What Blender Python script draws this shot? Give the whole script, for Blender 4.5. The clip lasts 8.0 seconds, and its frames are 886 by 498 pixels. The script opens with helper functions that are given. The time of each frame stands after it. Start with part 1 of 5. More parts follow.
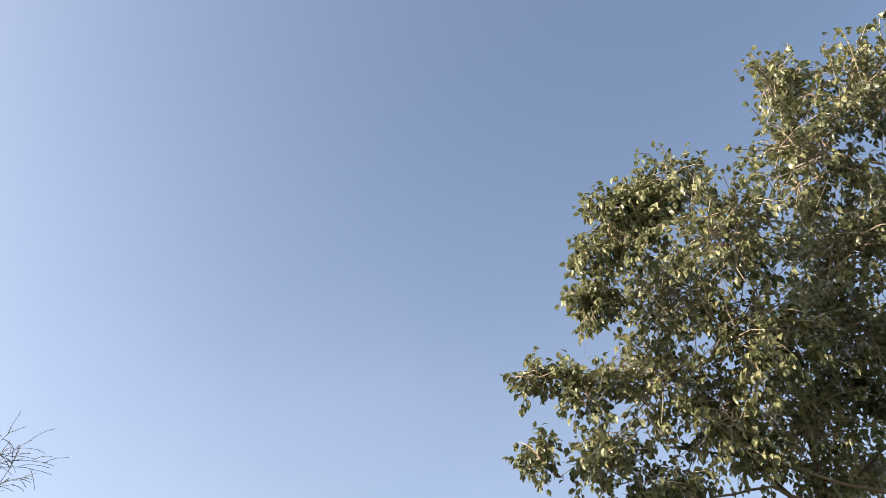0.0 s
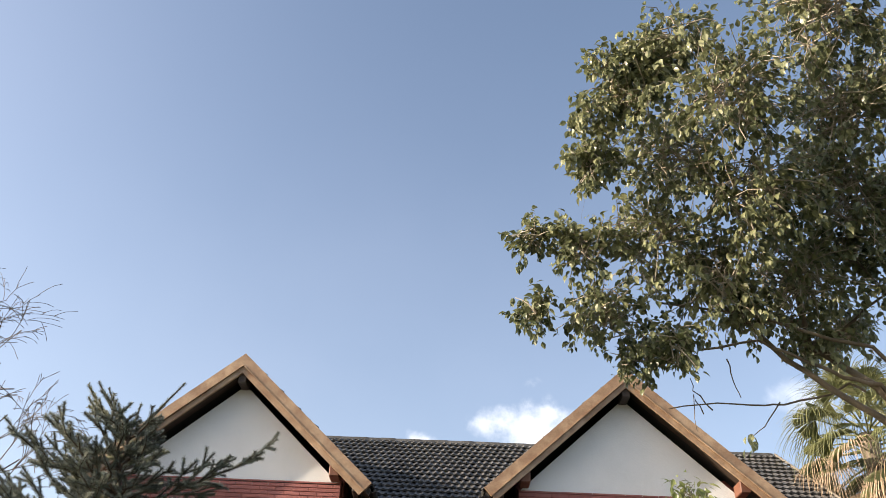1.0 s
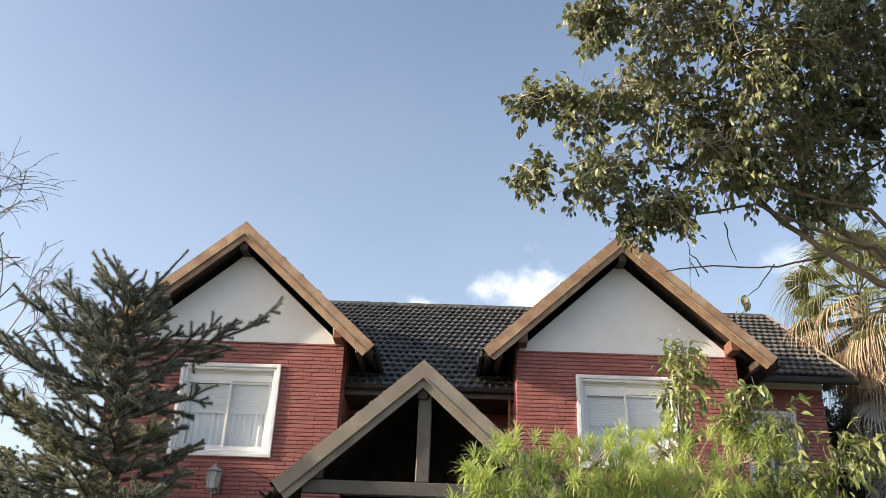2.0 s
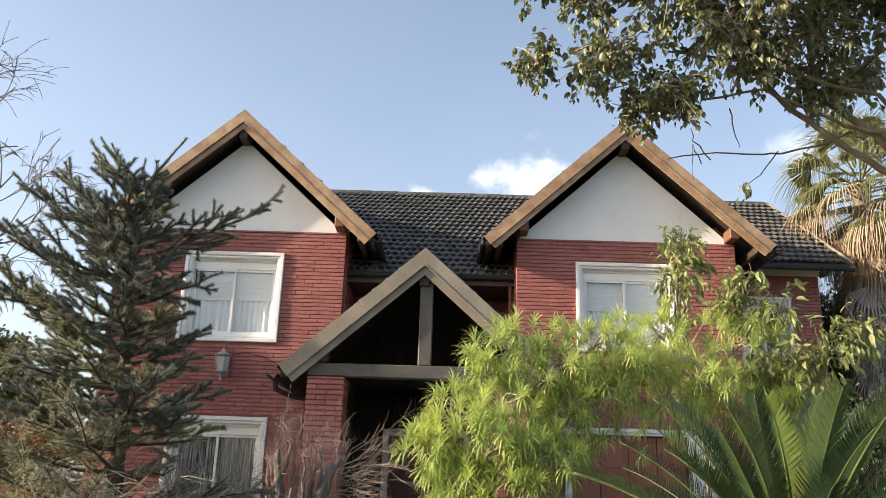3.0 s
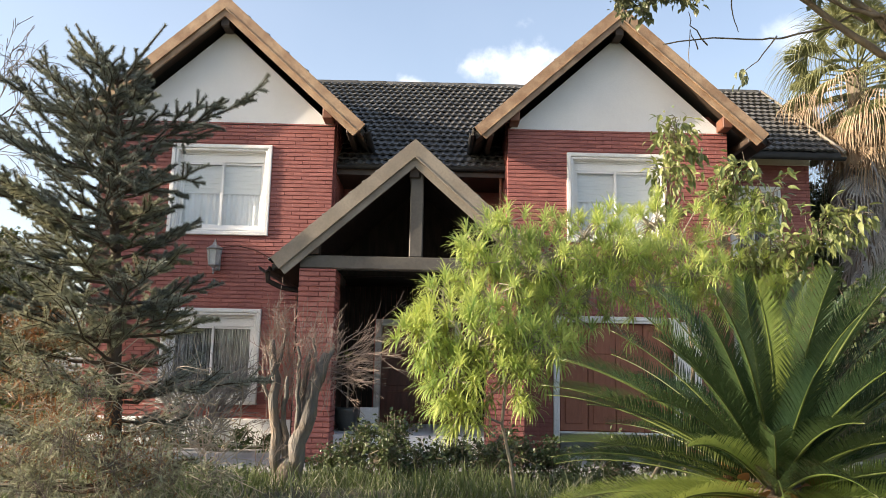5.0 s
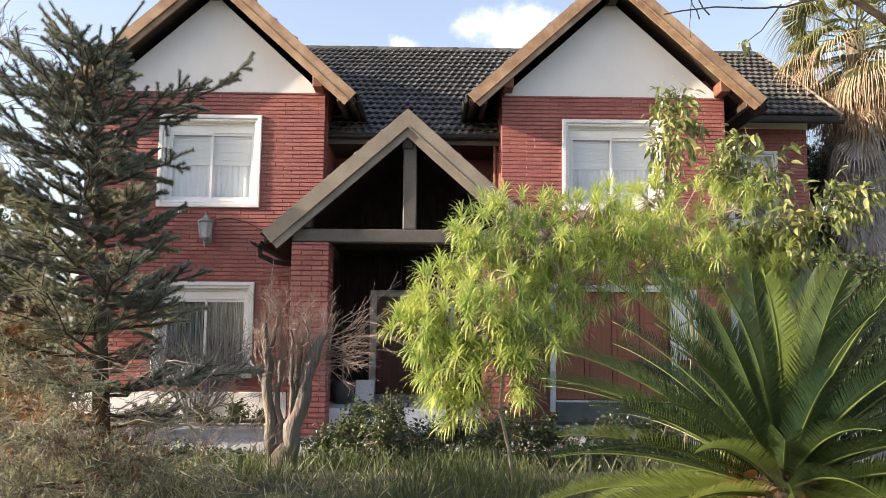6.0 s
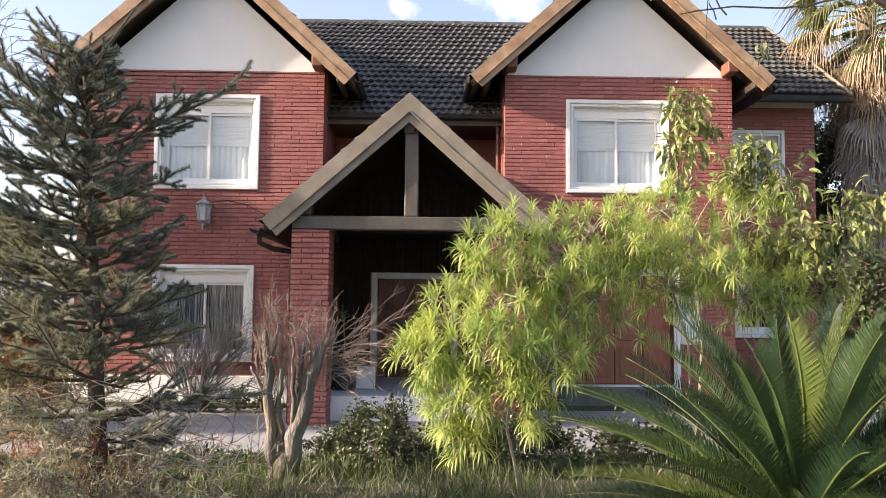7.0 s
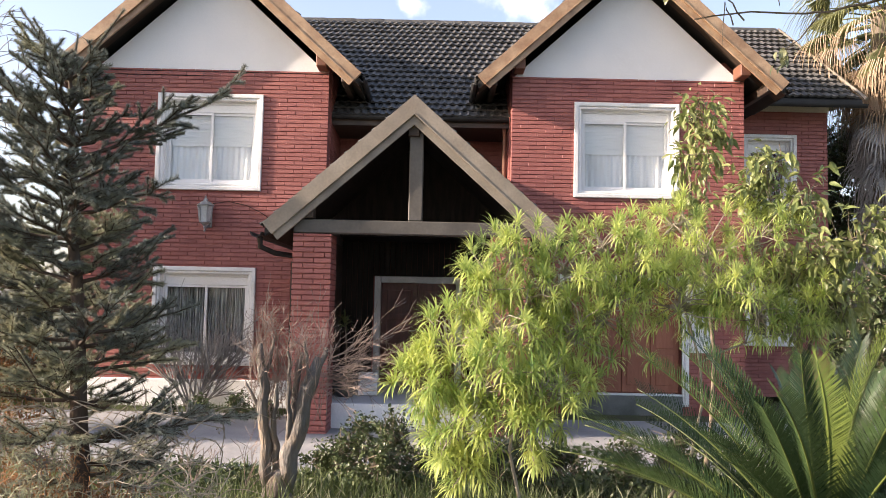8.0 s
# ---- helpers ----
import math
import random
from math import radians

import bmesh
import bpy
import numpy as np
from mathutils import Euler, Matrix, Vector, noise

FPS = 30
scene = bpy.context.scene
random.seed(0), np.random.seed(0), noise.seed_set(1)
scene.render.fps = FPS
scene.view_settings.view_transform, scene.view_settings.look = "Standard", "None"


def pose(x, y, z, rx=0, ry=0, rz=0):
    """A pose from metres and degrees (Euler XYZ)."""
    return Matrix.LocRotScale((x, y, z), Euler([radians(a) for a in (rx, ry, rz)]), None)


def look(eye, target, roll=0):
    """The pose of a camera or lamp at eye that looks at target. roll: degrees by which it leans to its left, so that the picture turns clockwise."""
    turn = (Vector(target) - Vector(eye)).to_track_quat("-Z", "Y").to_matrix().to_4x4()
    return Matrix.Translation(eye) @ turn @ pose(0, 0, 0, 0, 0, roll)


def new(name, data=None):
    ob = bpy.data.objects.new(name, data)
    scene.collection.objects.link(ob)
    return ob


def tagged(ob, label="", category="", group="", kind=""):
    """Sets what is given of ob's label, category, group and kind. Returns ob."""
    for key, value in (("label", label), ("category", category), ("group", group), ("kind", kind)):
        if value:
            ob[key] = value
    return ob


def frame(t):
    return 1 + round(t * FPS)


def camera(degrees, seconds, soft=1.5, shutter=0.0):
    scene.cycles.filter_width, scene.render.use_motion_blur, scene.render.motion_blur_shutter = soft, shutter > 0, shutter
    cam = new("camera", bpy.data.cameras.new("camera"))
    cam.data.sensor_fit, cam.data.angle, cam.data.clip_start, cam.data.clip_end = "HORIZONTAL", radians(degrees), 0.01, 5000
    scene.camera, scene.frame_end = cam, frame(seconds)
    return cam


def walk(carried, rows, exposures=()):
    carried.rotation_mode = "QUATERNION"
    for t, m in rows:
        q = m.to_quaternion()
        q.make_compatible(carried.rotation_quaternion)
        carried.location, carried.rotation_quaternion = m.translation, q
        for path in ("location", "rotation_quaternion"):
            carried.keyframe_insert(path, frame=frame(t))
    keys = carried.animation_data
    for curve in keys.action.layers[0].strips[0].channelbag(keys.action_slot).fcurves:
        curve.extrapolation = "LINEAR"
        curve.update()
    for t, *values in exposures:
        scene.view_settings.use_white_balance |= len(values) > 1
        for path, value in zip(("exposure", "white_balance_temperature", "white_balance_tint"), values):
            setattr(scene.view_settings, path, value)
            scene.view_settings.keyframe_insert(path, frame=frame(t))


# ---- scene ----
cam = camera(58.5, 8.0, soft=0.7)
PATH = [
    (0, (0.391, -14.401, 1.142), (0.336, -12.98, 2.548), 3.1),
    (0.5, (0.388, -14.396, 1.134), (0.338, -12.857, 2.41), 3.1),
    (1, (0.383, -14.395, 1.127), (0.344, -12.75, 2.263), 2.8),
    (1.5, (0.382, -14.391, 1.125), (0.35, -12.654, 2.115), 2.5),
    (2, (0.378, -14.382, 1.123), (0.353, -12.569, 1.97), 2.1),
    (3.5, (0.384, -14.38, 1.11), (0.367, -12.44, 1.593), 1.8),
    (4, (0.386, -14.385, 1.107), (0.377, -12.427, 1.517), 1.7),
    (4.5, (0.38, -14.376, 1.11), (0.382, -12.409, 1.473), 1.6),
    (6, (0.371, -14.204, 1.28), (0.399, -12.218, 1.507), 0.5),
    (6.5, (0.354, -14.125, 1.474), (0.385, -12.133, 1.648), 0.4),
    (7, (0.326, -14.062, 1.626), (0.357, -12.067, 1.764), 0.6),
    (7.5, (0.33, -13.991, 1.693), (0.355, -11.995, 1.821), 0.9),
    (8, (0.357, -13.838, 1.748), (0.372, -11.842, 1.881), 1.2),
]
walk(cam, [(t, look(eye, target, roll)) for t, eye, target, roll in PATH], exposures=[(0, 1.36, 7100, 14), (1.5, 1.2, 7000, 13), (3.5, 1.37, 7200, 12), (5, 1.45, 7200, 12), (6.5, 1.55, 7100, 18), (8, 1.6, 7000, 19)])

# ---- light ----
SUN_WAY = Vector((2.48, 0.48, -0.94)).normalized()
SUN_UP = math.asin(-SUN_WAY.z)
SUN_TURN = math.atan2(-SUN_WAY.x, -SUN_WAY.y)
world = bpy.data.worlds.new("sky")
scene.world = world
world.use_nodes = True
wn, wl = world.node_tree.nodes, world.node_tree.links
wn.clear()
sky = wn.new("ShaderNodeTexSky")
sky.sky_type, sky.sun_disc = "NISHITA", False
sky.sun_elevation, sky.sun_rotation = SUN_UP, SUN_TURN
sky.air_density, sky.dust_density, sky.ozone_density, sky.altitude = 1.0, 2.4, 1.3, 50
back = wn.new("ShaderNodeBackground")
back.inputs["Strength"].default_value = 0.12
wout = wn.new("ShaderNodeOutputWorld")


def cloud_amount(way, wide, high, edge):
    """Density of one cloud round a direction of the sky: a soft oval broken up by noise."""
    coord = wn.new("ShaderNodeTexCoord")
    mapping = wn.new("ShaderNodeMapping")
    mapping.vector_type = "POINT"
    az, el = math.atan2(way[0], way[1]), math.asin(Vector(way).normalized().z)
    spin = wn.new("ShaderNodeVectorRotate")
    spin.rotation_type = "Z_AXIS"
    spin.inputs["Angle"].default_value = az
    wl.new(coord.outputs["Generated"], spin.inputs["Vector"])
    wl.new(spin.outputs["Vector"], mapping.inputs["Vector"])
    mapping.inputs["Location"].default_value = (0, 0, -math.tan(el) / math.hypot(1, math.tan(el)) / high)
    mapping.inputs["Scale"].default_value = (1 / wide, 0.0, 1 / high)
    size = wn.new("ShaderNodeVectorMath")
    size.operation = "LENGTH"
    wl.new(mapping.outputs["Vector"], size.inputs[0])
    grain = wn.new("ShaderNodeTexNoise")
    grain.inputs["Scale"].default_value, grain.inputs["Detail"].default_value, grain.inputs["Roughness"].default_value = 16, 6, 0.55
    wl.new(coord.outputs["Generated"], grain.inputs["Vector"])
    add = wn.new("ShaderNodeMath")
    add.operation = "MULTIPLY_ADD"
    wl.new(grain.outputs["Fac"], add.inputs[0])
    add.inputs[1].default_value = -2.4
    wl.new(size.outputs["Value"], add.inputs[2])
    ramp = wn.new("ShaderNodeMapRange")
    ramp.interpolation_type = "SMOOTHSTEP"
    ramp.inputs["From Min"].default_value, ramp.inputs["From Max"].default_value = -0.35, -0.35 - edge
    wl.new(add.outputs["Value"], ramp.inputs["Value"])
    ahead = wn.new("ShaderNodeVectorMath")
    ahead.operation = "DOT_PRODUCT"
    ahead.inputs[1].default_value = Vector(way).normalized()
    wl.new(coord.outputs["Generated"], ahead.inputs[0])
    front = wn.new("ShaderNodeMath")
    front.operation = "GREATER_THAN"
    front.inputs[1].default_value = 0.3
    wl.new(ahead.outputs["Value"], front.inputs[0])
    both = wn.new("ShaderNodeMath")
    both.operation = "MULTIPLY"
    wl.new(ramp.outputs["Result"], both.inputs[0])
    wl.new(front.outputs["Value"], both.inputs[1])
    return both.outputs["Value"]


# a thin veil of high haze, thicker towards the horizon
veil_at, veil_split, veil_noise = wn.new("ShaderNodeTexCoord"), wn.new("ShaderNodeSeparateXYZ"), wn.new("ShaderNodeTexNoise")
veil_noise.inputs["Scale"].default_value, veil_noise.inputs["Detail"].default_value = 2.5, 5
wl.new(veil_at.outputs["Generated"], veil_split.inputs["Vector"])
wl.new(veil_at.outputs["Generated"], veil_noise.inputs["Vector"])
veil_high, veil_part, veil = wn.new("ShaderNodeMapRange"), wn.new("ShaderNodeMath"), wn.new("ShaderNodeMix")
veil_high.interpolation_type = "SMOOTHSTEP"
veil_high.inputs["From Min"].default_value, veil_high.inputs["From Max"].default_value = 0.85, 0.2
veil_high.inputs["To Max"].default_value = 0.36
wl.new(veil_split.outputs["Z"], veil_high.inputs["Value"])
veil_part.operation, veil_part.use_clamp = "MULTIPLY", True
wl.new(veil_high.outputs["Result"], veil_part.inputs[0])
wl.new(veil_noise.outputs["Fac"], veil_part.inputs[1])
veil.data_type = "RGBA"
veil.inputs["B"].default_value = (3.3, 3.8, 4.9, 1)
wl.new(veil_part.outputs["Value"], veil.inputs["Factor"])
wl.new(sky.outputs["Color"], veil.inputs["A"])
tint = veil.outputs["Result"]
for way, wide, high, edge, thick in (((0.096, 0.92, 0.376), 0.09, 0.052, 0.9, 0.8), ((-0.035, 0.93, 0.355), 0.03, 0.016, 0.7, 0.6), ((0.4, 0.83, 0.385), 0.05, 0.03, 0.9, 0.35)):
    mixed = wn.new("ShaderNodeMix")
    mixed.data_type = "RGBA"
    mixed.inputs["B"].default_value = (6.6, 6.9, 7.4, 1)
    dense = wn.new("ShaderNodeMath")
    dense.operation = "MULTIPLY"
    dense.inputs[1].default_value = thick
    wl.new(cloud_amount(way, wide, high, edge), dense.inputs[0])
    wl.new(dense.outputs["Value"], mixed.inputs["Factor"])
    wl.new(tint, mixed.inputs["A"])
    tint = mixed.outputs["Result"]
wl.new(tint, back.inputs["Color"])
wl.new(back.outputs["Background"], wout.inputs["Surface"])

lamp = bpy.data.lights.new("sun", "SUN")
lamp.energy, lamp.angle, lamp.color = 4.0, radians(0.6), (1.0, 0.9, 0.76)
sun = new("sun", lamp)
sun.matrix_world = look((-40, -12, 30), Vector((-40, -12, 30)) + SUN_WAY)


# ---- materials ----
def surface(name, a, b, scale=3.0, rough=0.6, fine=40.0, bump=0.3, depth=0.01, own=0.0, island=0.0, metal=0.0, stretch=(1, 1, 1), dirt=None, dirt_scale=0.6, leaf=0.0, spec=0.5):
    """A varied surface: two colours mixed by broad noise, broken by fine noise that also gives relief; own and island vary whole pieces."""
    m = bpy.data.materials.new(name)
    m.use_nodes = True
    n, k = m.node_tree.nodes, m.node_tree.links
    shader, out = n["Principled BSDF"], n["Material Output"]
    coord, place = n.new("ShaderNodeTexCoord"), n.new("ShaderNodeMapping")
    place.inputs["Scale"].default_value = stretch
    geo, info = n.new("ShaderNodeNewGeometry"), n.new("ShaderNodeObjectInfo")
    k.new(coord.outputs["Object"], place.inputs["Vector"])
    vec = place.outputs["Vector"]
    if own:
        shift = n.new("ShaderNodeVectorMath")
        shift.operation = "MULTIPLY_ADD"
        comb = n.new("ShaderNodeCombineXYZ")
        for axis in "XYZ":
            k.new(info.outputs["Random"], comb.inputs[axis])
        shift.inputs[1].default_value = (37, 53, 71)
        k.new(comb.outputs["Vector"], shift.inputs[0])
        k.new(vec, shift.inputs[2])
        vec = shift.outputs["Vector"]
    big, small = n.new("ShaderNodeTexNoise"), n.new("ShaderNodeTexNoise")
    for node, size, detail in ((big, scale, 4), (small, fine, 6)):
        node.inputs["Scale"].default_value, node.inputs["Detail"].default_value = size, detail
        k.new(vec, node.inputs["Vector"])
    ramp = n.new("ShaderNodeMapRange")
    ramp.inputs["From Min"].default_value, ramp.inputs["From Max"].default_value = 0.32, 0.68
    k.new(big.outputs["Fac"], ramp.inputs["Value"])
    mix = n.new("ShaderNodeMix")
    mix.data_type = "RGBA"
    mix.inputs["A"].default_value, mix.inputs["B"].default_value = (*a, 1), (*b, 1)
    fac = ramp.outputs["Result"]
    if island:
        blend = n.new("ShaderNodeMix")
        blend.inputs["Factor"].default_value = island
        k.new(fac, blend.inputs["A"])
        k.new(geo.outputs["Random Per Island"], blend.inputs["B"])
        fac = blend.outputs["Result"]
    if own:
        blend = n.new("ShaderNodeMix")
        blend.inputs["Factor"].default_value = own
        k.new(fac, blend.inputs["A"])
        k.new(info.outputs["Random"], blend.inputs["B"])
        fac = blend.outputs["Result"]
    k.new(fac, mix.inputs["Factor"])
    colour = mix.outputs["Result"]
    if dirt:
        spot, edge, over = n.new("ShaderNodeTexNoise"), n.new("ShaderNodeMapRange"), n.new("ShaderNodeMix")
        spot.inputs["Scale"].default_value, spot.inputs["Detail"].default_value, spot.inputs["Roughness"].default_value = dirt_scale, 8, 0.65
        k.new(coord.outputs["Object"], spot.inputs["Vector"])
        edge.inputs["From Min"].default_value, edge.inputs["From Max"].default_value = 0.5, 0.72
        edge.inputs["To Max"].default_value = 0.75
        k.new(spot.outputs["Fac"], edge.inputs["Value"])
        over.data_type = "RGBA"
        k.new(edge.outputs["Result"], over.inputs["Factor"])
        k.new(colour, over.inputs["A"])
        over.inputs["B"].default_value = (*dirt, 1)
        colour = over.outputs["Result"]
    grain, value = n.new("ShaderNodeMapRange"), n.new("ShaderNodeHueSaturation")
    grain.inputs["To Min"].default_value, grain.inputs["To Max"].default_value = 0.72, 1.25
    k.new(small.outputs["Fac"], grain.inputs["Value"])
    k.new(grain.outputs["Result"], value.inputs["Value"])
    k.new(colour, value.inputs["Color"])
    k.new(value.outputs["Color"], shader.inputs["Base Color"])
    gloss = n.new("ShaderNodeMapRange")
    gloss.inputs["To Min"].default_value, gloss.inputs["To Max"].default_value = max(0.05, rough - 0.12), min(1, rough + 0.12)
    k.new(small.outputs["Fac"], gloss.inputs["Value"])
    k.new(gloss.outputs["Result"], shader.inputs["Roughness"])
    shader.inputs["Metallic"].default_value = metal
    shader.inputs["Specular IOR Level"].default_value = spec
    if bump:
        relief = n.new("ShaderNodeBump")
        relief.inputs["Strength"].default_value, relief.inputs["Distance"].default_value = bump, depth
        k.new(small.outputs["Fac"], relief.inputs["Height"])
        k.new(relief.outputs["Normal"], shader.inputs["Normal"])
    if leaf:
        through_leaf, two = n.new("ShaderNodeBsdfTranslucent"), n.new("ShaderNodeMixShader")
        k.new(value.outputs["Color"], through_leaf.inputs["Color"])
        two.inputs["Fac"].default_value = leaf
        k.new(shader.outputs["BSDF"], two.inputs[1])
        k.new(through_leaf.outputs["BSDF"], two.inputs[2])
        k.new(two.outputs["Shader"], out.inputs["Surface"])
    return m


BRICK = surface("red facing brick", (0.25, 0.079, 0.069), (0.38, 0.136, 0.116), 5, 0.6, 60, 0.5, 0.006, own=0.55, dirt=(0.19, 0.055, 0.048), dirt_scale=0.9)
BRICKS = surface("red facing brickwork", (0.25, 0.079, 0.069), (0.38, 0.136, 0.116), 5, 0.6, 60, 0.5, 0.006, island=0.55, dirt=(0.19, 0.055, 0.048), dirt_scale=0.9)
PLINTH = surface("fresh white masonry paint", (0.82, 0.83, 0.84), (0.88, 0.88, 0.88), 2, 0.7, 60, 0.2, 0.003)
MORTAR = surface("red-stained mortar", (0.23, 0.069, 0.06), (0.32, 0.112, 0.095), 6, 0.9, 90, 0.6, 0.006)
STUCCO = surface("white painted plaster", (0.74, 0.75, 0.76), (0.8, 0.8, 0.8), 1.2, 0.85, 120, 0.25, 0.004, dirt=(0.66, 0.66, 0.65), dirt_scale=0.7)
CREAM = surface("cream painted plaster", (0.55, 0.5, 0.4), (0.62, 0.57, 0.47), 2, 0.85, 90, 0.3, 0.004)
WHITE = surface("white gloss paint", (0.74, 0.74, 0.73), (0.82, 0.82, 0.81), 3, 0.45, 50, 0.1, 0.002, dirt=(0.6, 0.58, 0.54), dirt_scale=2.5)
ALUMINIUM = surface("white lacquered aluminium", (0.72, 0.72, 0.72), (0.78, 0.78, 0.78), 4, 0.35, 60, 0.05, 0.001)
BLIND = surface("white roller shutter", (0.8, 0.8, 0.79), (0.86, 0.86, 0.85), 2, 0.5, 40, 0.05, 0.001)
CURTAIN = surface("sheer white curtain", (0.74, 0.75, 0.76), (0.86, 0.87, 0.88), 3, 0.9, 60, 0.1, 0.002)
DRAPE = surface("grey striped curtain", (0.03, 0.03, 0.03), (0.62, 0.62, 0.6), 30, 0.9, 60, 0.1, 0.002, stretch=(1, 1, 0.05))
TIMBER = surface("varnished orange timber", (0.255, 0.155, 0.09), (0.43, 0.3, 0.19), 3.5, 0.5, 45, 0.4, 0.004, stretch=(1, 1, 1), dirt=(0.2, 0.11, 0.06), dirt_scale=4.5)
TIMBER_GREY = surface("weathered beige painted timber", (0.17, 0.145, 0.115), (0.27, 0.235, 0.19), 2.5, 0.6, 30, 0.35, 0.004, dirt=(0.22, 0.18, 0.14), dirt_scale=3)
BEAM = surface("grey-brown stained beam", (0.065, 0.058, 0.051), (0.105, 0.095, 0.083), 3, 0.55, 26, 0.4, 0.004)
# stained soffit wood; on the porch cheek walls it paints in shade
SOFFIT = surface("dark stained boards, shade on porch cheeks", (0.035, 0.024, 0.018), (0.07, 0.045, 0.032), 3, 0.6, 30, 0.35, 0.004, stretch=(1, 6, 1))
# near-black that paints in the porch shade; also colours the pipe and cable
NEAR_BLACK = surface("near-black for porch shade, pipe and cable", (0.014, 0.011, 0.009), (0.03, 0.022, 0.018), 3, 0.7, 30, 0.35, 0.004, stretch=(6, 1, 1), spec=0.2)
REDWOOD = surface("red-brown stained rafter wood", (0.13, 0.05, 0.03), (0.2, 0.085, 0.05), 3, 0.6, 30, 0.35, 0.004)
TILE = surface("dark grey glazed roof tile", (0.038, 0.037, 0.036), (0.13, 0.127, 0.122), 4, 0.55, 45, 0.5, 0.006, own=0.55, spec=0.45, dirt=(0.15, 0.145, 0.13), dirt_scale=1.6)
TILES = surface("dark grey glazed roof tiling", (0.038, 0.037, 0.036), (0.13, 0.127, 0.122), 4, 0.55, 45, 0.5, 0.006, island=0.55, spec=0.45, dirt=(0.15, 0.145, 0.13), dirt_scale=1.6)
FELT = surface("black roof underlay", (0.02, 0.02, 0.02), (0.035, 0.034, 0.033), 3, 0.8, 40, 0.2, 0.003)
GUTTER = surface("dark grey painted gutter", (0.022, 0.022, 0.023), (0.04, 0.04, 0.04), 5, 0.6, 50, 0.1, 0.002, spec=0.25)
DOORWOOD = surface("dark red stained door", (0.1, 0.03, 0.022), (0.16, 0.05, 0.035), 4, 0.4, 30, 0.3, 0.003, stretch=(4, 4, 0.6))
GARAGE = surface("terracotta stained timber door", (0.26, 0.085, 0.045), (0.34, 0.125, 0.07), 4, 0.5, 30, 0.3, 0.003, stretch=(4, 4, 0.6), dirt=(0.22, 0.07, 0.04))
CONCRETE = surface("pale grey concrete", (0.36, 0.36, 0.36), (0.46, 0.455, 0.45), 2, 0.85, 60, 0.4, 0.006, dirt=(0.27, 0.27, 0.25), dirt_scale=0.9)
DARK_CONCRETE = surface("dark grey concrete", (0.11, 0.115, 0.105), (0.2, 0.2, 0.185), 2.5, 0.8, 60, 0.4, 0.006, dirt=(0.08, 0.085, 0.07), dirt_scale=1.5)
PAVING = surface("grey stone paving", (0.27, 0.268, 0.27), (0.37, 0.365, 0.362), 1.6, 0.8, 50, 0.5, 0.008, dirt=(0.2, 0.2, 0.19), dirt_scale=0.8)
SILVER = surface("silver-grey lantern metal", (0.25, 0.26, 0.27), (0.36, 0.37, 0.38), 12, 0.4, 80, 0.3, 0.002, metal=0.6)
DARKROOM = surface("dim plaster room", (0.2, 0.19, 0.18), (0.25, 0.24, 0.22), 2, 0.9, 40, 0.1, 0.002)

GLASS = bpy.data.materials.new("window glass")
GLASS.use_nodes = True
gn, gk = GLASS.node_tree.nodes, GLASS.node_tree.links
clear, mirror, sheen, pane_mix = gn.new("ShaderNodeBsdfTransparent"), gn.new("ShaderNodeBsdfGlossy"), gn.new("ShaderNodeLayerWeight"), gn.new("ShaderNodeMixShader")
clear.inputs["Color"].default_value = (0.95, 0.96, 0.96, 1)
mirror.inputs["Roughness"].default_value, sheen.inputs["Blend"].default_value = 0.03, 0.5
steep, gloss_part = gn.new("ShaderNodeMath"), gn.new("ShaderNodeMath")
steep.operation, gloss_part.operation = "POWER", "MULTIPLY_ADD"
steep.inputs[1].default_value, gloss_part.inputs[1].default_value, gloss_part.inputs[2].default_value = 5, 0.9, 0.04
gk.new(sheen.outputs["Facing"], steep.inputs[0])
gk.new(steep.outputs["Value"], gloss_part.inputs[0])
gk.new(gloss_part.outputs["Value"], pane_mix.inputs["Fac"])
gk.new(clear.outputs["BSDF"], pane_mix.inputs[1])
gk.new(mirror.outputs["BSDF"], pane_mix.inputs[2])
gk.new(pane_mix.outputs["Shader"], gn["Material Output"].inputs["Surface"])


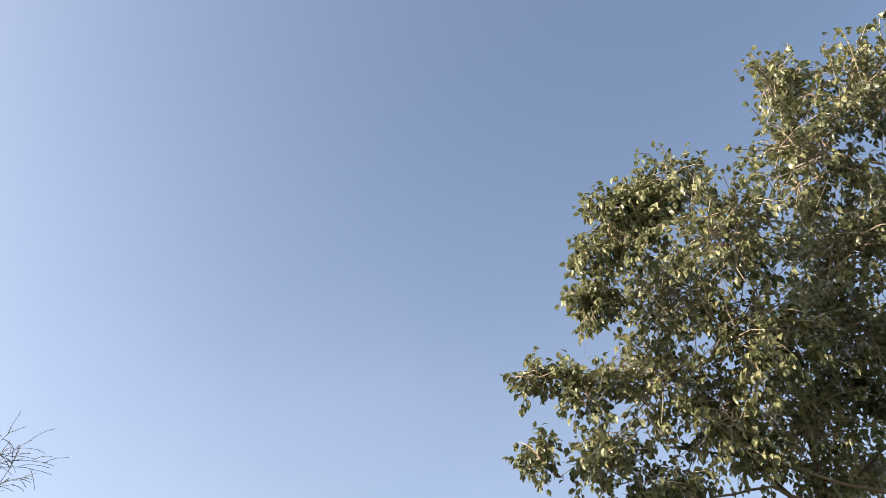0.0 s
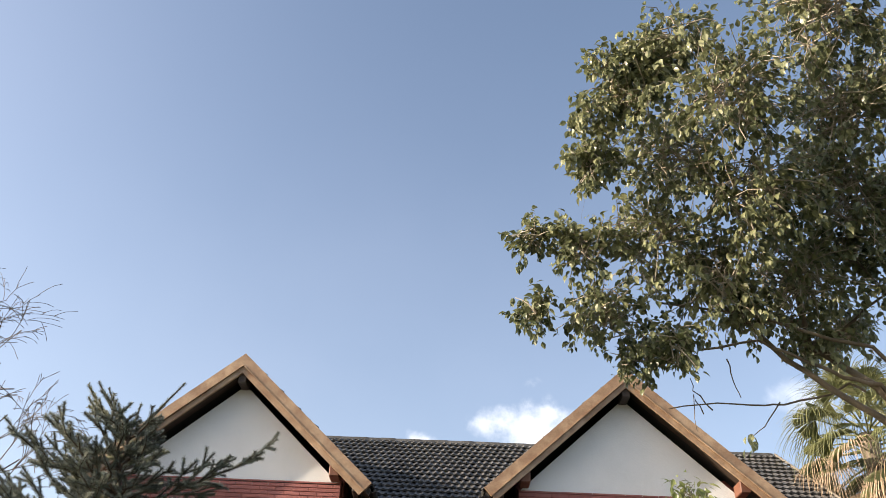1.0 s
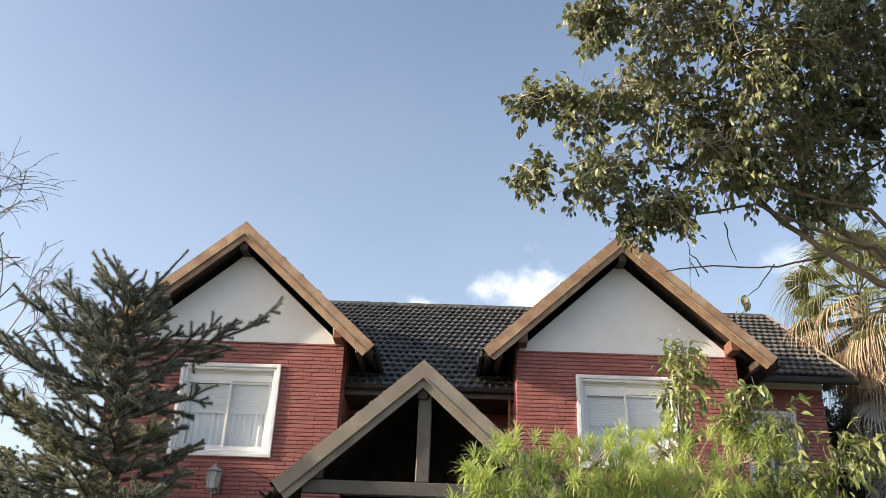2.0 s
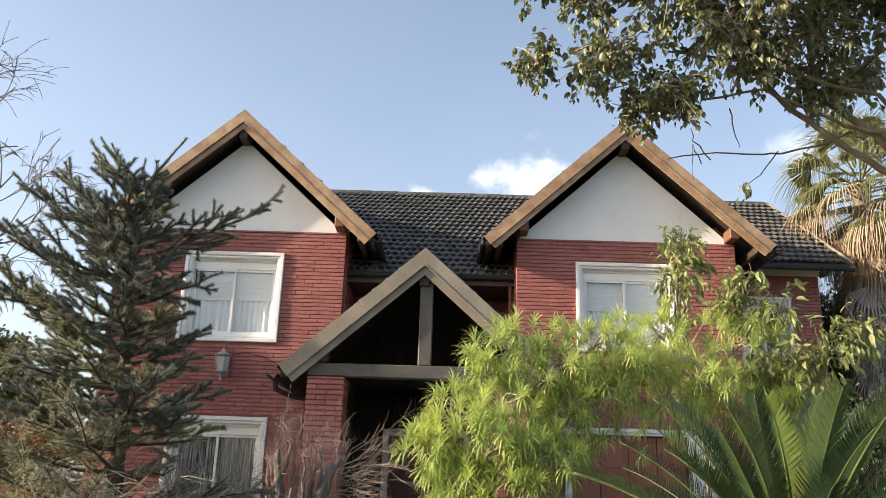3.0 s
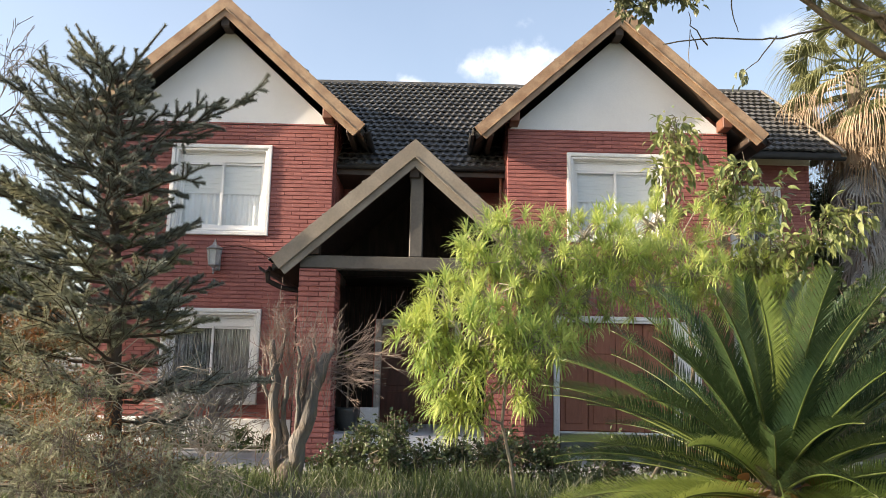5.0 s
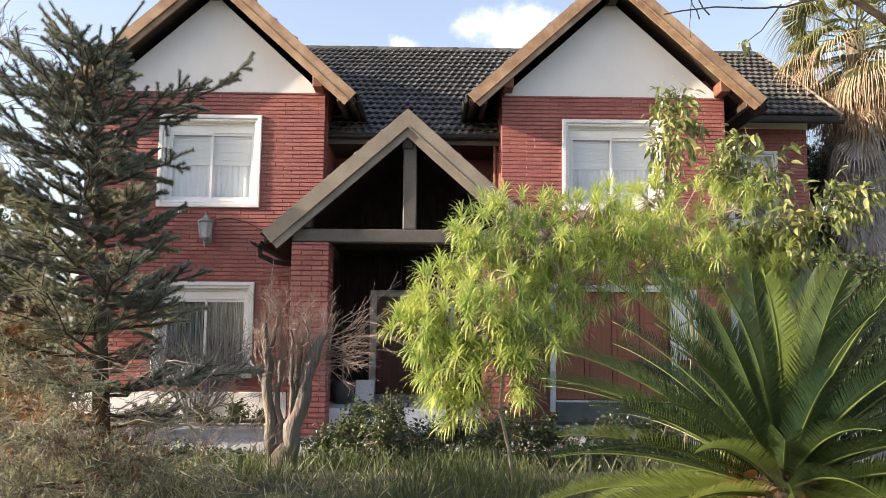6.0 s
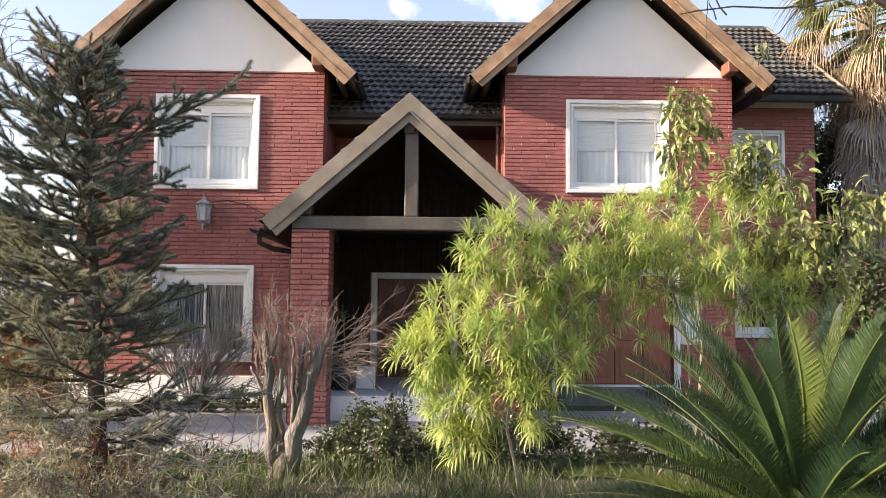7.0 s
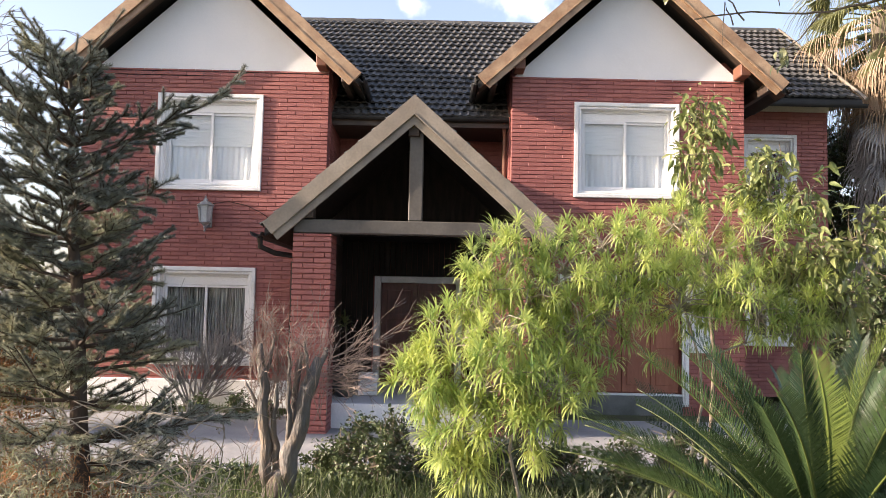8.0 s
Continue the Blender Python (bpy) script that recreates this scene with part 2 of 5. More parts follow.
# ---- building blocks ----
class Mesh:
    """Collects vertices and faces of one mesh."""

    def __init__(self):
        self.v, self.f = [], []

    def add(self, verts, faces):
        n = len(self.v)
        self.v += [tuple(p) for p in verts]
        self.f += [tuple(i + n for i in face) for face in faces]
        return self

    def box(self, x0, x1, y0, y1, z0, z1, m=None):
        pts = [Vector(p) for p in ((x0, y0, z0), (x1, y0, z0), (x1, y1, z0), (x0, y1, z0), (x0, y0, z1), (x1, y0, z1), (x1, y1, z1), (x0, y1, z1))]
        return self.add([m @ p for p in pts] if m else pts, ((0, 3, 2, 1), (4, 5, 6, 7), (0, 1, 5, 4), (1, 2, 6, 5), (2, 3, 7, 6), (3, 0, 4, 7)))

    def soft(self, x0, x1, y0, y1, z0, z1, c=0.008, m=None):
        """A box with chamfered edges."""
        pts = []
        for x, sx in ((x0, 1), (x1, -1)):
            for y, sy in ((y0, 1), (y1, -1)):
                for z, sz in ((z0, 1), (z1, -1)):
                    pts += [Vector((x, y + sy * c, z + sz * c)), Vector((x + sx * c, y, z + sz * c)), Vector((x + sx * c, y + sy * c, z))]
        bm = bmesh.new()
        for p in pts:
            bm.verts.new(m @ p if m else p)
        bmesh.ops.convex_hull(bm, input=bm.verts)
        bm.verts.index_update()
        self.add([v.co for v in bm.verts], [[v.index for v in f.verts] for f in bm.faces])
        bm.free()
        return self

    def prism(self, outline, y0, y1):
        """An outline in x, z drawn out along y."""
        n = len(outline)
        self.add([(x, y0, z) for x, z in outline] + [(x, y1, z) for x, z in outline],
                 [tuple(range(n)), tuple(range(2 * n - 1, n - 1, -1))] + [(i, i + n, (i + 1) % n + n, (i + 1) % n) for i in range(n)])
        return self

    def tube(self, path, radii, sides=6):
        """A round bar along a path, with a radius for each point."""
        path = [Vector(p) for p in path]
        if not isinstance(radii, (list, tuple)):
            radii = [radii] * len(path)
        rings, side = [], None
        for i, p in enumerate(path):
            ahead = (path[min(i + 1, len(path) - 1)] - path[max(i - 1, 0)])
            ahead = ahead.normalized() if ahead.length > 1e-9 else Vector((0, 0, 1))
            if side is None:
                side = ahead.orthogonal().normalized()
            side = (side - ahead * side.dot(ahead))
            side = side.normalized() if side.length > 1e-6 else ahead.orthogonal().normalized()
            other = ahead.cross(side)
            rings += [p + radii[i] * (math.cos(2 * math.pi * s / sides) * side + math.sin(2 * math.pi * s / sides) * other) for s in range(sides)]
        faces = []
        for i in range(len(path) - 1):
            for s in range(sides):
                t = (s + 1) % sides
                faces.append((i * sides + s, i * sides + t, (i + 1) * sides + t, (i + 1) * sides + s))
        faces += [tuple(range(sides - 1, -1, -1)), tuple(range((len(path) - 1) * sides, len(path) * sides))]
        return self.add(rings, faces)

    def lathe(self, centre, profile, sides=12):
        """A turned form: radii and heights from its foot up."""
        cx, cy, cz = centre
        pts = [(cx + r * math.cos(2 * math.pi * s / sides), cy + r * math.sin(2 * math.pi * s / sides), cz + z) for r, z in profile for s in range(sides)]
        faces = [(i * sides + s, i * sides + (s + 1) % sides, (i + 1) * sides + (s + 1) % sides, (i + 1) * sides + s) for i in range(len(profile) - 1) for s in range(sides)]
        faces += [tuple(range(sides - 1, -1, -1)), tuple(range((len(profile) - 1) * sides, len(profile) * sides))]
        return self.add(pts, faces)

    def data(self, name, material, smooth=False):
        me = bpy.data.meshes.new(name)
        me.from_pydata(self.v, [], self.f)
        me.materials.append(material)
        if smooth:
            me.shade_smooth()
        me.update()
        return me


def part(name, mesh, material, parent=None, label="", smooth=False):
    """Links a mesh as one object under a thing or a part."""
    ob = new(name, mesh if isinstance(mesh, bpy.types.Mesh) else mesh.data(name, material, smooth))
    if parent:
        ob.parent = parent
        ob.matrix_parent_inverse = parent.matrix_world.inverted() if parent.type != "EMPTY" else Matrix.Identity(4)
    return tagged(ob, label)


def thing(name, label, category, group="", kind=""):
    return tagged(new(name), label, category, group, kind)


def holed(mesh, x0, x1, z0, z1, y0, y1, holes):
    """A wall slab in x and z, in one piece, with rectangular openings through it."""
    xs = sorted({x0, x1, *(h[0] for h in holes), *(h[1] for h in holes)})
    zs = sorted({z0, z1, *(max(z0, h[2]) for h in holes), *(h[3] for h in holes)})
    nx, nz = len(xs), len(zs)

    def solid(i, k):
        if not (0 <= i < nx - 1 and 0 <= k < nz - 1):
            return False
        x, z = (xs[i] + xs[i + 1]) / 2, (zs[k] + zs[k + 1]) / 2
        return not any(h[0] < x < h[1] and h[2] < z < h[3] for h in holes)

    def at(i, k, b):
        return (k * nx + i) * 2 + b
    faces = []
    for k in range(nz - 1):
        for i in range(nx - 1):
            if not solid(i, k):
                continue
            faces += [(at(i, k, 0), at(i + 1, k, 0), at(i + 1, k + 1, 0), at(i, k + 1, 0)), (at(i, k, 1), at(i, k + 1, 1), at(i + 1, k + 1, 1), at(i + 1, k, 1))]
            for di, dk, a, b in ((-1, 0, (i, k + 1), (i, k)), (1, 0, (i + 1, k), (i + 1, k + 1)), (0, -1, (i, k), (i + 1, k)), (0, 1, (i + 1, k + 1), (i, k + 1))):
                if not solid(i + di, k + dk):
                    faces.append((at(*a, 0), at(*a, 1), at(*b, 1), at(*b, 0)))
    return mesh.add([(x, y, z) for z in zs for x in xs for y in (y0, y1)], faces)


COURSE, LENGTH = 0.0745, 0.300


def lay_bricks(wall, x0, x1, z0, z1, face, holes, pick=None, proud=0.016, m=None):
    """Lays running-bond bricks proud of a wall's face; those inside the stretch pick are parts of their own, up to 300."""
    rest, whole, singles = Mesh(), {}, 0
    m = m or Matrix.Identity(4)
    z, row = z0, 0
    while z < z1 - 0.02:
        top = min(z + COURSE - 0.013, z1)
        x = x0 - (row % 2) * LENGTH / 2
        while x < x1 - 0.01:
            a, b = max(x, x0), min(x + LENGTH - 0.007, x1)
            runs = [(a, b)]
            for h in holes:
                if h[2] < top and h[3] > z:
                    runs = [r for s, e in runs for r in ((s, min(e, h[0])), (max(s, h[1]), e)) if r[1] - r[0] > 0.012]
            for s, e in runs:
                if e - s < 0.012:
                    continue
                out = proud + random.uniform(-0.003, 0.003)
                full = abs(e - s - (LENGTH - 0.007)) < 1e-4 and top - z > COURSE - 0.0145
                if full and pick and singles < 300 and pick[0] <= s and e <= pick[1] and pick[2] <= z <= pick[3]:
                    if not whole:
                        whole["brick"] = brick_mesh(LENGTH - 0.007, COURSE - 0.013, 0.028).data("brick", BRICK)
                    ob = new("brick", whole["brick"])
                    ob.parent = wall
                    ob.matrix_basis = m @ pose(s, face - out, z)
                    singles += 1
                else:
                    b5 = brick_mesh(e - s, top - z, 0.028)
                    rest.add([m @ Vector((p[0] + s, p[1] + face - out, p[2] + z)) for p in b5.v], b5.f)
            x += LENGTH
        z += COURSE
        row += 1
    tagged(part("brickwork", rest, BRICKS, wall), kind="stuff")


def brick_mesh(w, h, d, c=0.004):
    """The visible side of one brick with worn edges."""
    return Mesh().add([(0, c, 0), (w, c, 0), (w, c, h), (0, c, h), (c, 0, c), (w - c, 0, c), (w - c, 0, h - c), (c, 0, h - c), (0, d, 0), (w, d, 0), (w, d, h), (0, d, h)],
                      ((4, 5, 6, 7), (0, 1, 5, 4), (1, 2, 6, 5), (2, 3, 7, 6), (3, 0, 4, 7), (8, 9, 1, 0), (9, 10, 2, 1), (10, 11, 3, 2), (11, 8, 0, 3)))


# ---- ground ----
def ground_height(x, y):
    """The garden: level by the house, a low planted bank before it, falling to the street."""
    bank = 0.4 * max(0.0, min(1.0, (-5.4 - y) / 2.4)) * max(0.0, min(1.0, (y + 13.2) / 2.2))
    return bank + 0.05 * noise.noise((x * 0.5, y * 0.5, 0)) * (1.0 if y < -5.3 else 0.0) - 0.14


def build_ground():
    soil = surface("dark garden soil with moss", (0.06, 0.05, 0.03), (0.09, 0.1, 0.035), 1.5, 0.95, 30, 0.8, 0.03, dirt=(0.1, 0.09, 0.05), dirt_scale=0.5)
    xs = [-900, -200, -60, -30] + [-16 + 0.5 * i for i in range(65)] + [30, 60, 200, 900]
    ys = [-900, -200, -60, -30] + [-16 + 0.5 * i for i in range(53)] + [30, 60, 200, 900]
    verts = [(x, y, ground_height(x, y) if abs(x) < 20 and -20 < y < 12 else -0.14) for y in ys for x in xs]
    w = len(xs)
    faces = [(j * w + i, j * w + i + 1, (j + 1) * w + i + 1, (j + 1) * w + i) for j in range(len(ys) - 1) for i in range(w - 1)]
    tagged(part("ground", Mesh().add(verts, faces), soil, smooth=True), "dark mossy garden soil reaching out round the house", "ground", kind="structure")
    drive = thing("driveway", "pale grey stone-paved drive in front of the house", "driveway", kind="structure")
    part("bed", Mesh().box(-9.0, 8.4, -5.25, -0.9, -0.25, -0.115), CONCRETE, drive)
    rows, slabs = 4, Mesh().soft(0, 1.196, 0, 1.036, -0.03, 0.01, 0.003).data("slab", PAVING)
    for r in range(rows):
        for c in range(14):
            ob = new("slab", slabs)
            ob.parent = drive
            ob.matrix_basis = pose(-8.95 + 1.2 * c + (r % 2) * 0.4, -5.22 + 1.04 * r, -0.106, 0, 0, 0)
    kerb = Mesh()
    for i in range(17):
        kerb.soft(-9 + i * 1.0, -8.01 + i * 1.0, -5.37, -5.26, -0.25, -0.05, 0.012)
    tagged(part("kerb", kerb, CONCRETE), "grey concrete kerb along the paved drive", "kerb", kind="structure")


build_ground()

# ---- house ----
house = thing("house", "two-storey red brick house with twin white gables and dark tiled roof", "house")
WIN = {"UL": (-4.62, -2.76, 3.615, 5.33), "LL": (-4.57, -2.79, 0.57, 2.27), "UR": (2.74, 4.60, 3.63, 5.33), "FR": (6.5, 7.6, 3.62, 5.27), "FL": (6.5, 7.6, 1.0, 2.25)}
TRIM = 0.115
HOLE = {k: (a + TRIM, b - TRIM, c + TRIM, d - TRIM) for k, (a, b, c, d) in WIN.items()}
GARAGE_HOLE = (2.6, 4.66, 0.22, 2.16)
LINE = 5.77


def front_wall(x0, x1, holes, pick, label):
    wall = part("wall", holed(Mesh(), x0, x1, -0.15, LINE, 0, 0.28, holes), MORTAR, house, label)
    wide = [(h[0] - 0.1, h[1] + 0.1, h[2] - 0.1, h[3] + 0.1) for h in holes]
    lay_bricks(wall, x0, x1, 0, LINE, 0, wide, pick)
    return wall


L0, L1, R0, R1 = -5.94, -1.62, 1.635, 5.76
front_wall(L0, L1, [HOLE["UL"], HOLE["LL"]], (-2.78, L1, 2.6, LINE), "red brick wall with narrow courses")
front_wall(R0, R1, [HOLE["UR"], GARAGE_HOLE], (R0, 2.8, 3.0, LINE), "red brick wall with narrow courses")


def side_wall(x, y0, y1, face, top):
    """A wall that runs back from the front, bricked on the side that faces -x or +x."""
    wall = part("wall", Mesh().box(x - 0.14, x + 0.14, y0, y1, 0, top), MORTAR, house)
    turn = Matrix.Translation((x + face * 0.14, 0, 0)) @ pose(0, 0, 0, 0, 0, 90 * face)
    ends = (y0, y1) if face > 0 else (-y1, -y0)
    lay_bricks(wall, ends[0], ends[1], 0, top, 0, [], None, m=turn)


side_wall(L1 - 0.14, 0.28, 1.7, 1, 6.0)
side_wall(R0 + 0.14, 0.28, 1.7, -1, 6.0)
side_wall(R1 - 0.14, 0.28, 2.0, 1, 6.2)

# the wall behind the porch and the wing beside the right gable
DOOR = (-0.68, 0.74, 0.26, 2.1)
porch_wall = part("wall", holed(Mesh(), L1, R0, -0.1, 2.95, 0.8, 1.05, [DOOR]), MORTAR, house)
upper_wall = part("wall", Mesh().box(L1, R0, 1.7, 1.95, 2.7, 6.0), MORTAR, house, "red brick wall deep under the eaves")
lay_bricks(upper_wall, L1, R0, 3.1, 5.9, 1.7, [])
# near-black planks stand in for deep shade on the brick porch wall
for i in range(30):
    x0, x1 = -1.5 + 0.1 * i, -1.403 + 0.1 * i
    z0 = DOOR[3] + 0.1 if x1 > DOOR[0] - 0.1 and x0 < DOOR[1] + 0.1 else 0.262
    part("plank", Mesh().soft(x0, x1, 0.775, 0.799, z0, 2.83, 0.006), NEAR_BLACK, porch_wall)
wing = part("wall", holed(Mesh(), R1, 8.24, 0, 5.75, 2.0, 2.25, [HOLE["FR"], HOLE["FL"]]), MORTAR, house)
lay_bricks(wing, R1, 8.24, 0, 5.75, 2.0, [(h[0] - 0.1, h[1] + 0.1, h[2] - 0.1, h[3] + 0.1) for h in (HOLE["FR"], HOLE["FL"])])
part("plaster_band", Mesh().soft(R1, 8.27, 1.97, 2.25, 5.75, 6.2, 0.01), CREAM, house, "cream plaster band under the eaves")
shell = Mesh().box(L0 - 0.02, L0 + 0.24, 0.28, 8.5, 0, 6.0).box(8.0, 8.24, 2.25, 8.5, 0, 6.2).box(L0, 8.24, 8.5, 8.75, 0, 6.2)
part("wall", shell, MORTAR, house)
part("upper_floor", Mesh().box(L0 + 0.24, L1 - 0.28, 0.28, 8.5, 2.9, 3.1).box(R0 + 0.28, 8.0, 2.25, 8.5, 2.9, 3.1).box(R0 + 0.28, R1 - 0.28, 0.28, 2.25, 2.9, 3.1), DARKROOM, house)
part("room_wall", Mesh().box(L0 + 0.24, L1 - 0.28, 3.2, 3.3, 0, 6).box(R0 + 0.28, R1 - 0.28, 3.2, 3.3, 0, 6).box(R1, 8.0, 4.2, 4.3, 0, 6), DARKROOM, house)
part("plinth", Mesh().soft(L0 - 0.03, L1 - 0.05, -0.045, 0.1, -0.16, 0.33, 0.012), PLINTH, house, "white painted plinth at the foot of the wall")

# gables
PITCH, RISE, HALF, FRONT = 0.91, 8.02, 2.69, -0.45


def gable(cx, x0, x1):
    peak = 7.62
    part("gable_wall", Mesh().prism([(x0 + 0.02, LINE), (x1 - 0.02, LINE), (x1 - 0.02, peak - PITCH * (x1 - cx)), (cx, peak), (x0 + 0.02, peak - PITCH * (cx - x0))], -0.012, 0.24), STUCCO, house, "smooth white plastered gable")
    roof = part("roof", Mesh(), FELT, house, "steep gabled roof with timber bargeboards")
    deck, boards = Mesh(), Mesh()
    for s in (-1, 1):
        def edge(d, drop):
            return (cx + s * d, RISE - PITCH * d - drop)
        deck.prism([edge(0, 0.03), edge(HALF - 0.02, 0.03), edge(HALF - 0.02, 0.14), edge(0, 0.14)], FRONT + 0.05, 3.9)
        boards.prism([edge(0, 0.142), edge(HALF - 0.04, 0.142), edge(HALF - 0.04, 0.17), edge(0, 0.17)], FRONT + 0.06, 0.02)
        # bargeboard in two steps
        part("bargeboard", Mesh().prism([edge(0, -0.07), edge(HALF, -0.07), edge(HALF - 0.13, 0.19), edge(0, 0.19)], FRONT - 0.03, FRONT + 0.045), TIMBER, roof, "orange-brown varnished bargeboard")
        part("lower_bargeboard", Mesh().prism([edge(0, 0.192), edge(HALF - 0.14, 0.192), edge(HALF - 0.21, 0.33), edge(0, 0.33)], FRONT, FRONT + 0.045), TIMBER, roof)
        part("trim_strip", Mesh().prism([edge(0, 0.175), edge(HALF - 0.125, 0.175), edge(HALF - 0.135, 0.2), edge(0, 0.2)], FRONT - 0.045, FRONT - 0.031), TIMBER, roof)
        x = cx + s * (HALF - 0.02)
        z = RISE - PITCH * HALF
        gut = Mesh()
        ring = [(x + s * 0.055 + 0.06 * math.cos(math.pi + math.pi * i / 6), z - 0.04 + 0.06 * math.sin(math.pi + math.pi * i / 6)) for i in range(7)]
        inner = [(x + s * 0.055 + 0.052 * math.cos(math.pi + math.pi * i / 6), z - 0.04 + 0.052 * math.sin(math.pi + math.pi * i / 6)) for i in range(6, -1, -1)]
        gut.prism(ring + inner, FRONT - 0.02, 1.2)
        part("gutter", gut, GUTTER, roof, smooth=False)
        bx = x1 - 0.1 if s > 0 else x0 + 0.1
        bz = RISE - PITCH * abs(bx - cx) - 0.2
        part("purlin_end", Mesh().soft(bx - 0.09, bx + 0.09, FRONT + 0.08, 0.0, bz - 0.24, bz - 0.02, 0.015), REDWOOD, roof)
        mid = (x if s > 0 else x) - s * 0.28
        mz = RISE - PITCH * abs(mid - cx) - 0.185
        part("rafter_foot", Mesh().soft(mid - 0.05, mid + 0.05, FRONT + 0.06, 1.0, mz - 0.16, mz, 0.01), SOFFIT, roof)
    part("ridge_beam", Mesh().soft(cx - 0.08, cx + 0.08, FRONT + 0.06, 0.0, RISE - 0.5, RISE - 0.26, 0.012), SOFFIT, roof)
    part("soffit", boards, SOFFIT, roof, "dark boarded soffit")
    part("deck", deck, FELT, roof)
    cover = Mesh()
    for s in (-1, 1):
        slope = math.hypot(1, PITCH)
        along, count = int(HALF * slope / 0.255) + 1, int((3.9 - FRONT) / 0.15)
        up = Vector((-s / slope, 0, PITCH / slope))
        out = Vector((s * PITCH / slope, 0, 1 / slope))
        foot = Vector((cx + s * HALF, FRONT, RISE - PITCH * HALF))
        for r in range(along):
            for c in range(count):
                if r * 0.255 + 0.27 > HALF * slope:
                    continue
                place_tile(cover, foot + Vector((0, c * 0.15 + (r % 2) * 0.075, 0)), Vector((0, 1, 0)), up, out, r)
    tagged(part("tiling", cover, TILES, roof, "dark glazed tiles"), kind="stuff")


TILE_PROFILE = ((0.0, 0.0), (0.018, 0.016), (0.04, 0.024), (0.062, 0.016), (0.08, 0.001), (0.118, -0.005), (0.15, 0.0))


def tile_mesh():
    """One interlocking roof tile: a roll and a pan, x across, y up the slope, z out."""
    n = len(TILE_PROFILE)
    v = [(x, y, z + lift) for y, lift in ((0, 0.058), (0.285, 0.006)) for x, z in TILE_PROFILE] + [(x, 0.004, z + 0.012) for x, z in TILE_PROFILE]
    f = [(i, i + 1, n + i + 1, n + i) for i in range(n - 1)] + [(2 * n + i, 2 * n + i + 1, i + 1, i) for i in range(n - 1)]
    return Mesh().add(v, f)


ONE_TILE = tile_mesh()


def place_tile(mesh, foot, across, up, out, row):
    wob = random.uniform(-0.004, 0.004)
    mesh.add([foot + across * x + up * (y + row * 0.255 + wob) + out * (z + wob) for x, y, z in ONE_TILE.v], ONE_TILE.f)


gable(-3.70, L0, L1)
gable(3.68, R0, R1)

# main roof
EAVE_Y, EAVE_Z, MAIN, RIDGE_Y = 0.4, 5.09, 0.8, 4.4
slope = math.hypot(1, MAIN)
UP, OUT = Vector((0, 1 / slope, MAIN / slope)), Vector((0, -MAIN / slope, 1 / slope))
RIDGE_Z = EAVE_Z + MAIN * (RIDGE_Y - EAVE_Y)
main_roof = part("roof", Mesh(), FELT, house, "long dark tiled main roof with a ridge")
deck = Mesh()
for x0, x1, y0 in ((-5.0, 5.2, EAVE_Y + 0.05), (5.2, 8.64, 1.38)):
    z0 = EAVE_Z + MAIN * (y0 - EAVE_Y)
    n = len(deck.v)
    ring = [(y0, z0 - 0.02), (RIDGE_Y, RIDGE_Z - 0.02), (RIDGE_Y, RIDGE_Z - 0.12), (y0, z0 - 0.12)]
    deck.add([(x0, y, z) for y, z in ring] + [(x1 - (0.36 if x1 > 8 and y > 3 else 0), y, z) for y, z in ring], ((0, 1, 2, 3), (7, 6, 5, 4), (0, 4, 5, 1), (1, 5, 6, 2), (2, 6, 7, 3), (3, 7, 4, 0)))
deck.add([(-5.0, RIDGE_Y, RIDGE_Z - 0.02), (8.48, RIDGE_Y, RIDGE_Z - 0.02), (8.48, 9.0, 4.9), (-5.0, 9.0, 4.9)], ((0, 1, 2, 3),))
part("deck", deck, FELT, main_roof)
one, joined = tile_mesh().data("roof_tile", TILE), Mesh()
base = Vector((0, EAVE_Y, EAVE_Z))
turn = Matrix((Vector((1, 0, 0)), UP, OUT)).transposed().to_4x4()
singles = 0
for r in range(22):
    if r * 0.255 + 0.1 > (RIDGE_Y - EAVE_Y) * slope:
        continue
    for c in range(90):
        x = -5.0 + 0.15 * c + (r % 2) * 0.075
        y = EAVE_Y + r * 0.255 / slope
        if x > 5.1 and y < 1.3 or x + 0.1 > 8.72 - 0.127 * (y - 1.3):
            continue
        foot = base + Vector((x, 0, 0))
        if -1.6 < x < 1.4 and singles < 300:
            ob = new("roof_tile", one)
            ob.parent = main_roof
            ob.matrix_basis = Matrix.Translation(foot + UP * (r * 0.255) + OUT * random.uniform(-0.004, 0.004)) @ turn @ pose(0, 0, 0, 0, random.uniform(-0.6, 0.6), random.uniform(-0.5, 0.5))
            singles += 1
        else:
            place_tile(joined, foot, Vector((1, 0, 0)), UP, OUT, r)
tagged(part("tiling", joined, TILES, main_roof, "dark glazed tiles"), kind="stuff")
cap = Mesh().tube([(0, 0, -0.03), (0.3, 0, -0.035), (0.36, 0, -0.045)], [0.1, 0.108, 0.108], 8).data("ridge_cap", TILE)
for i in range(40):
    ob = new("ridge_cap", cap)
    ob.parent = main_roof
    ob.matrix_basis = pose(-5.0 + i * 0.33, RIDGE_Y, RIDGE_Z + random.uniform(-0.006, 0.006))
verge = Mesh()
for y0, y1 in ((1.33, RIDGE_Y),):
    a, b = base + UP * ((y0 - EAVE_Y) * slope), base + UP * ((y1 - EAVE_Y) * slope)
    verge.tube([a + Vector((8.7, 0, 0.04)), b + Vector((8.31, 0, 0.04))], 0.035, 6)
part("verge_strip", verge, TIMBER_GREY, main_roof)


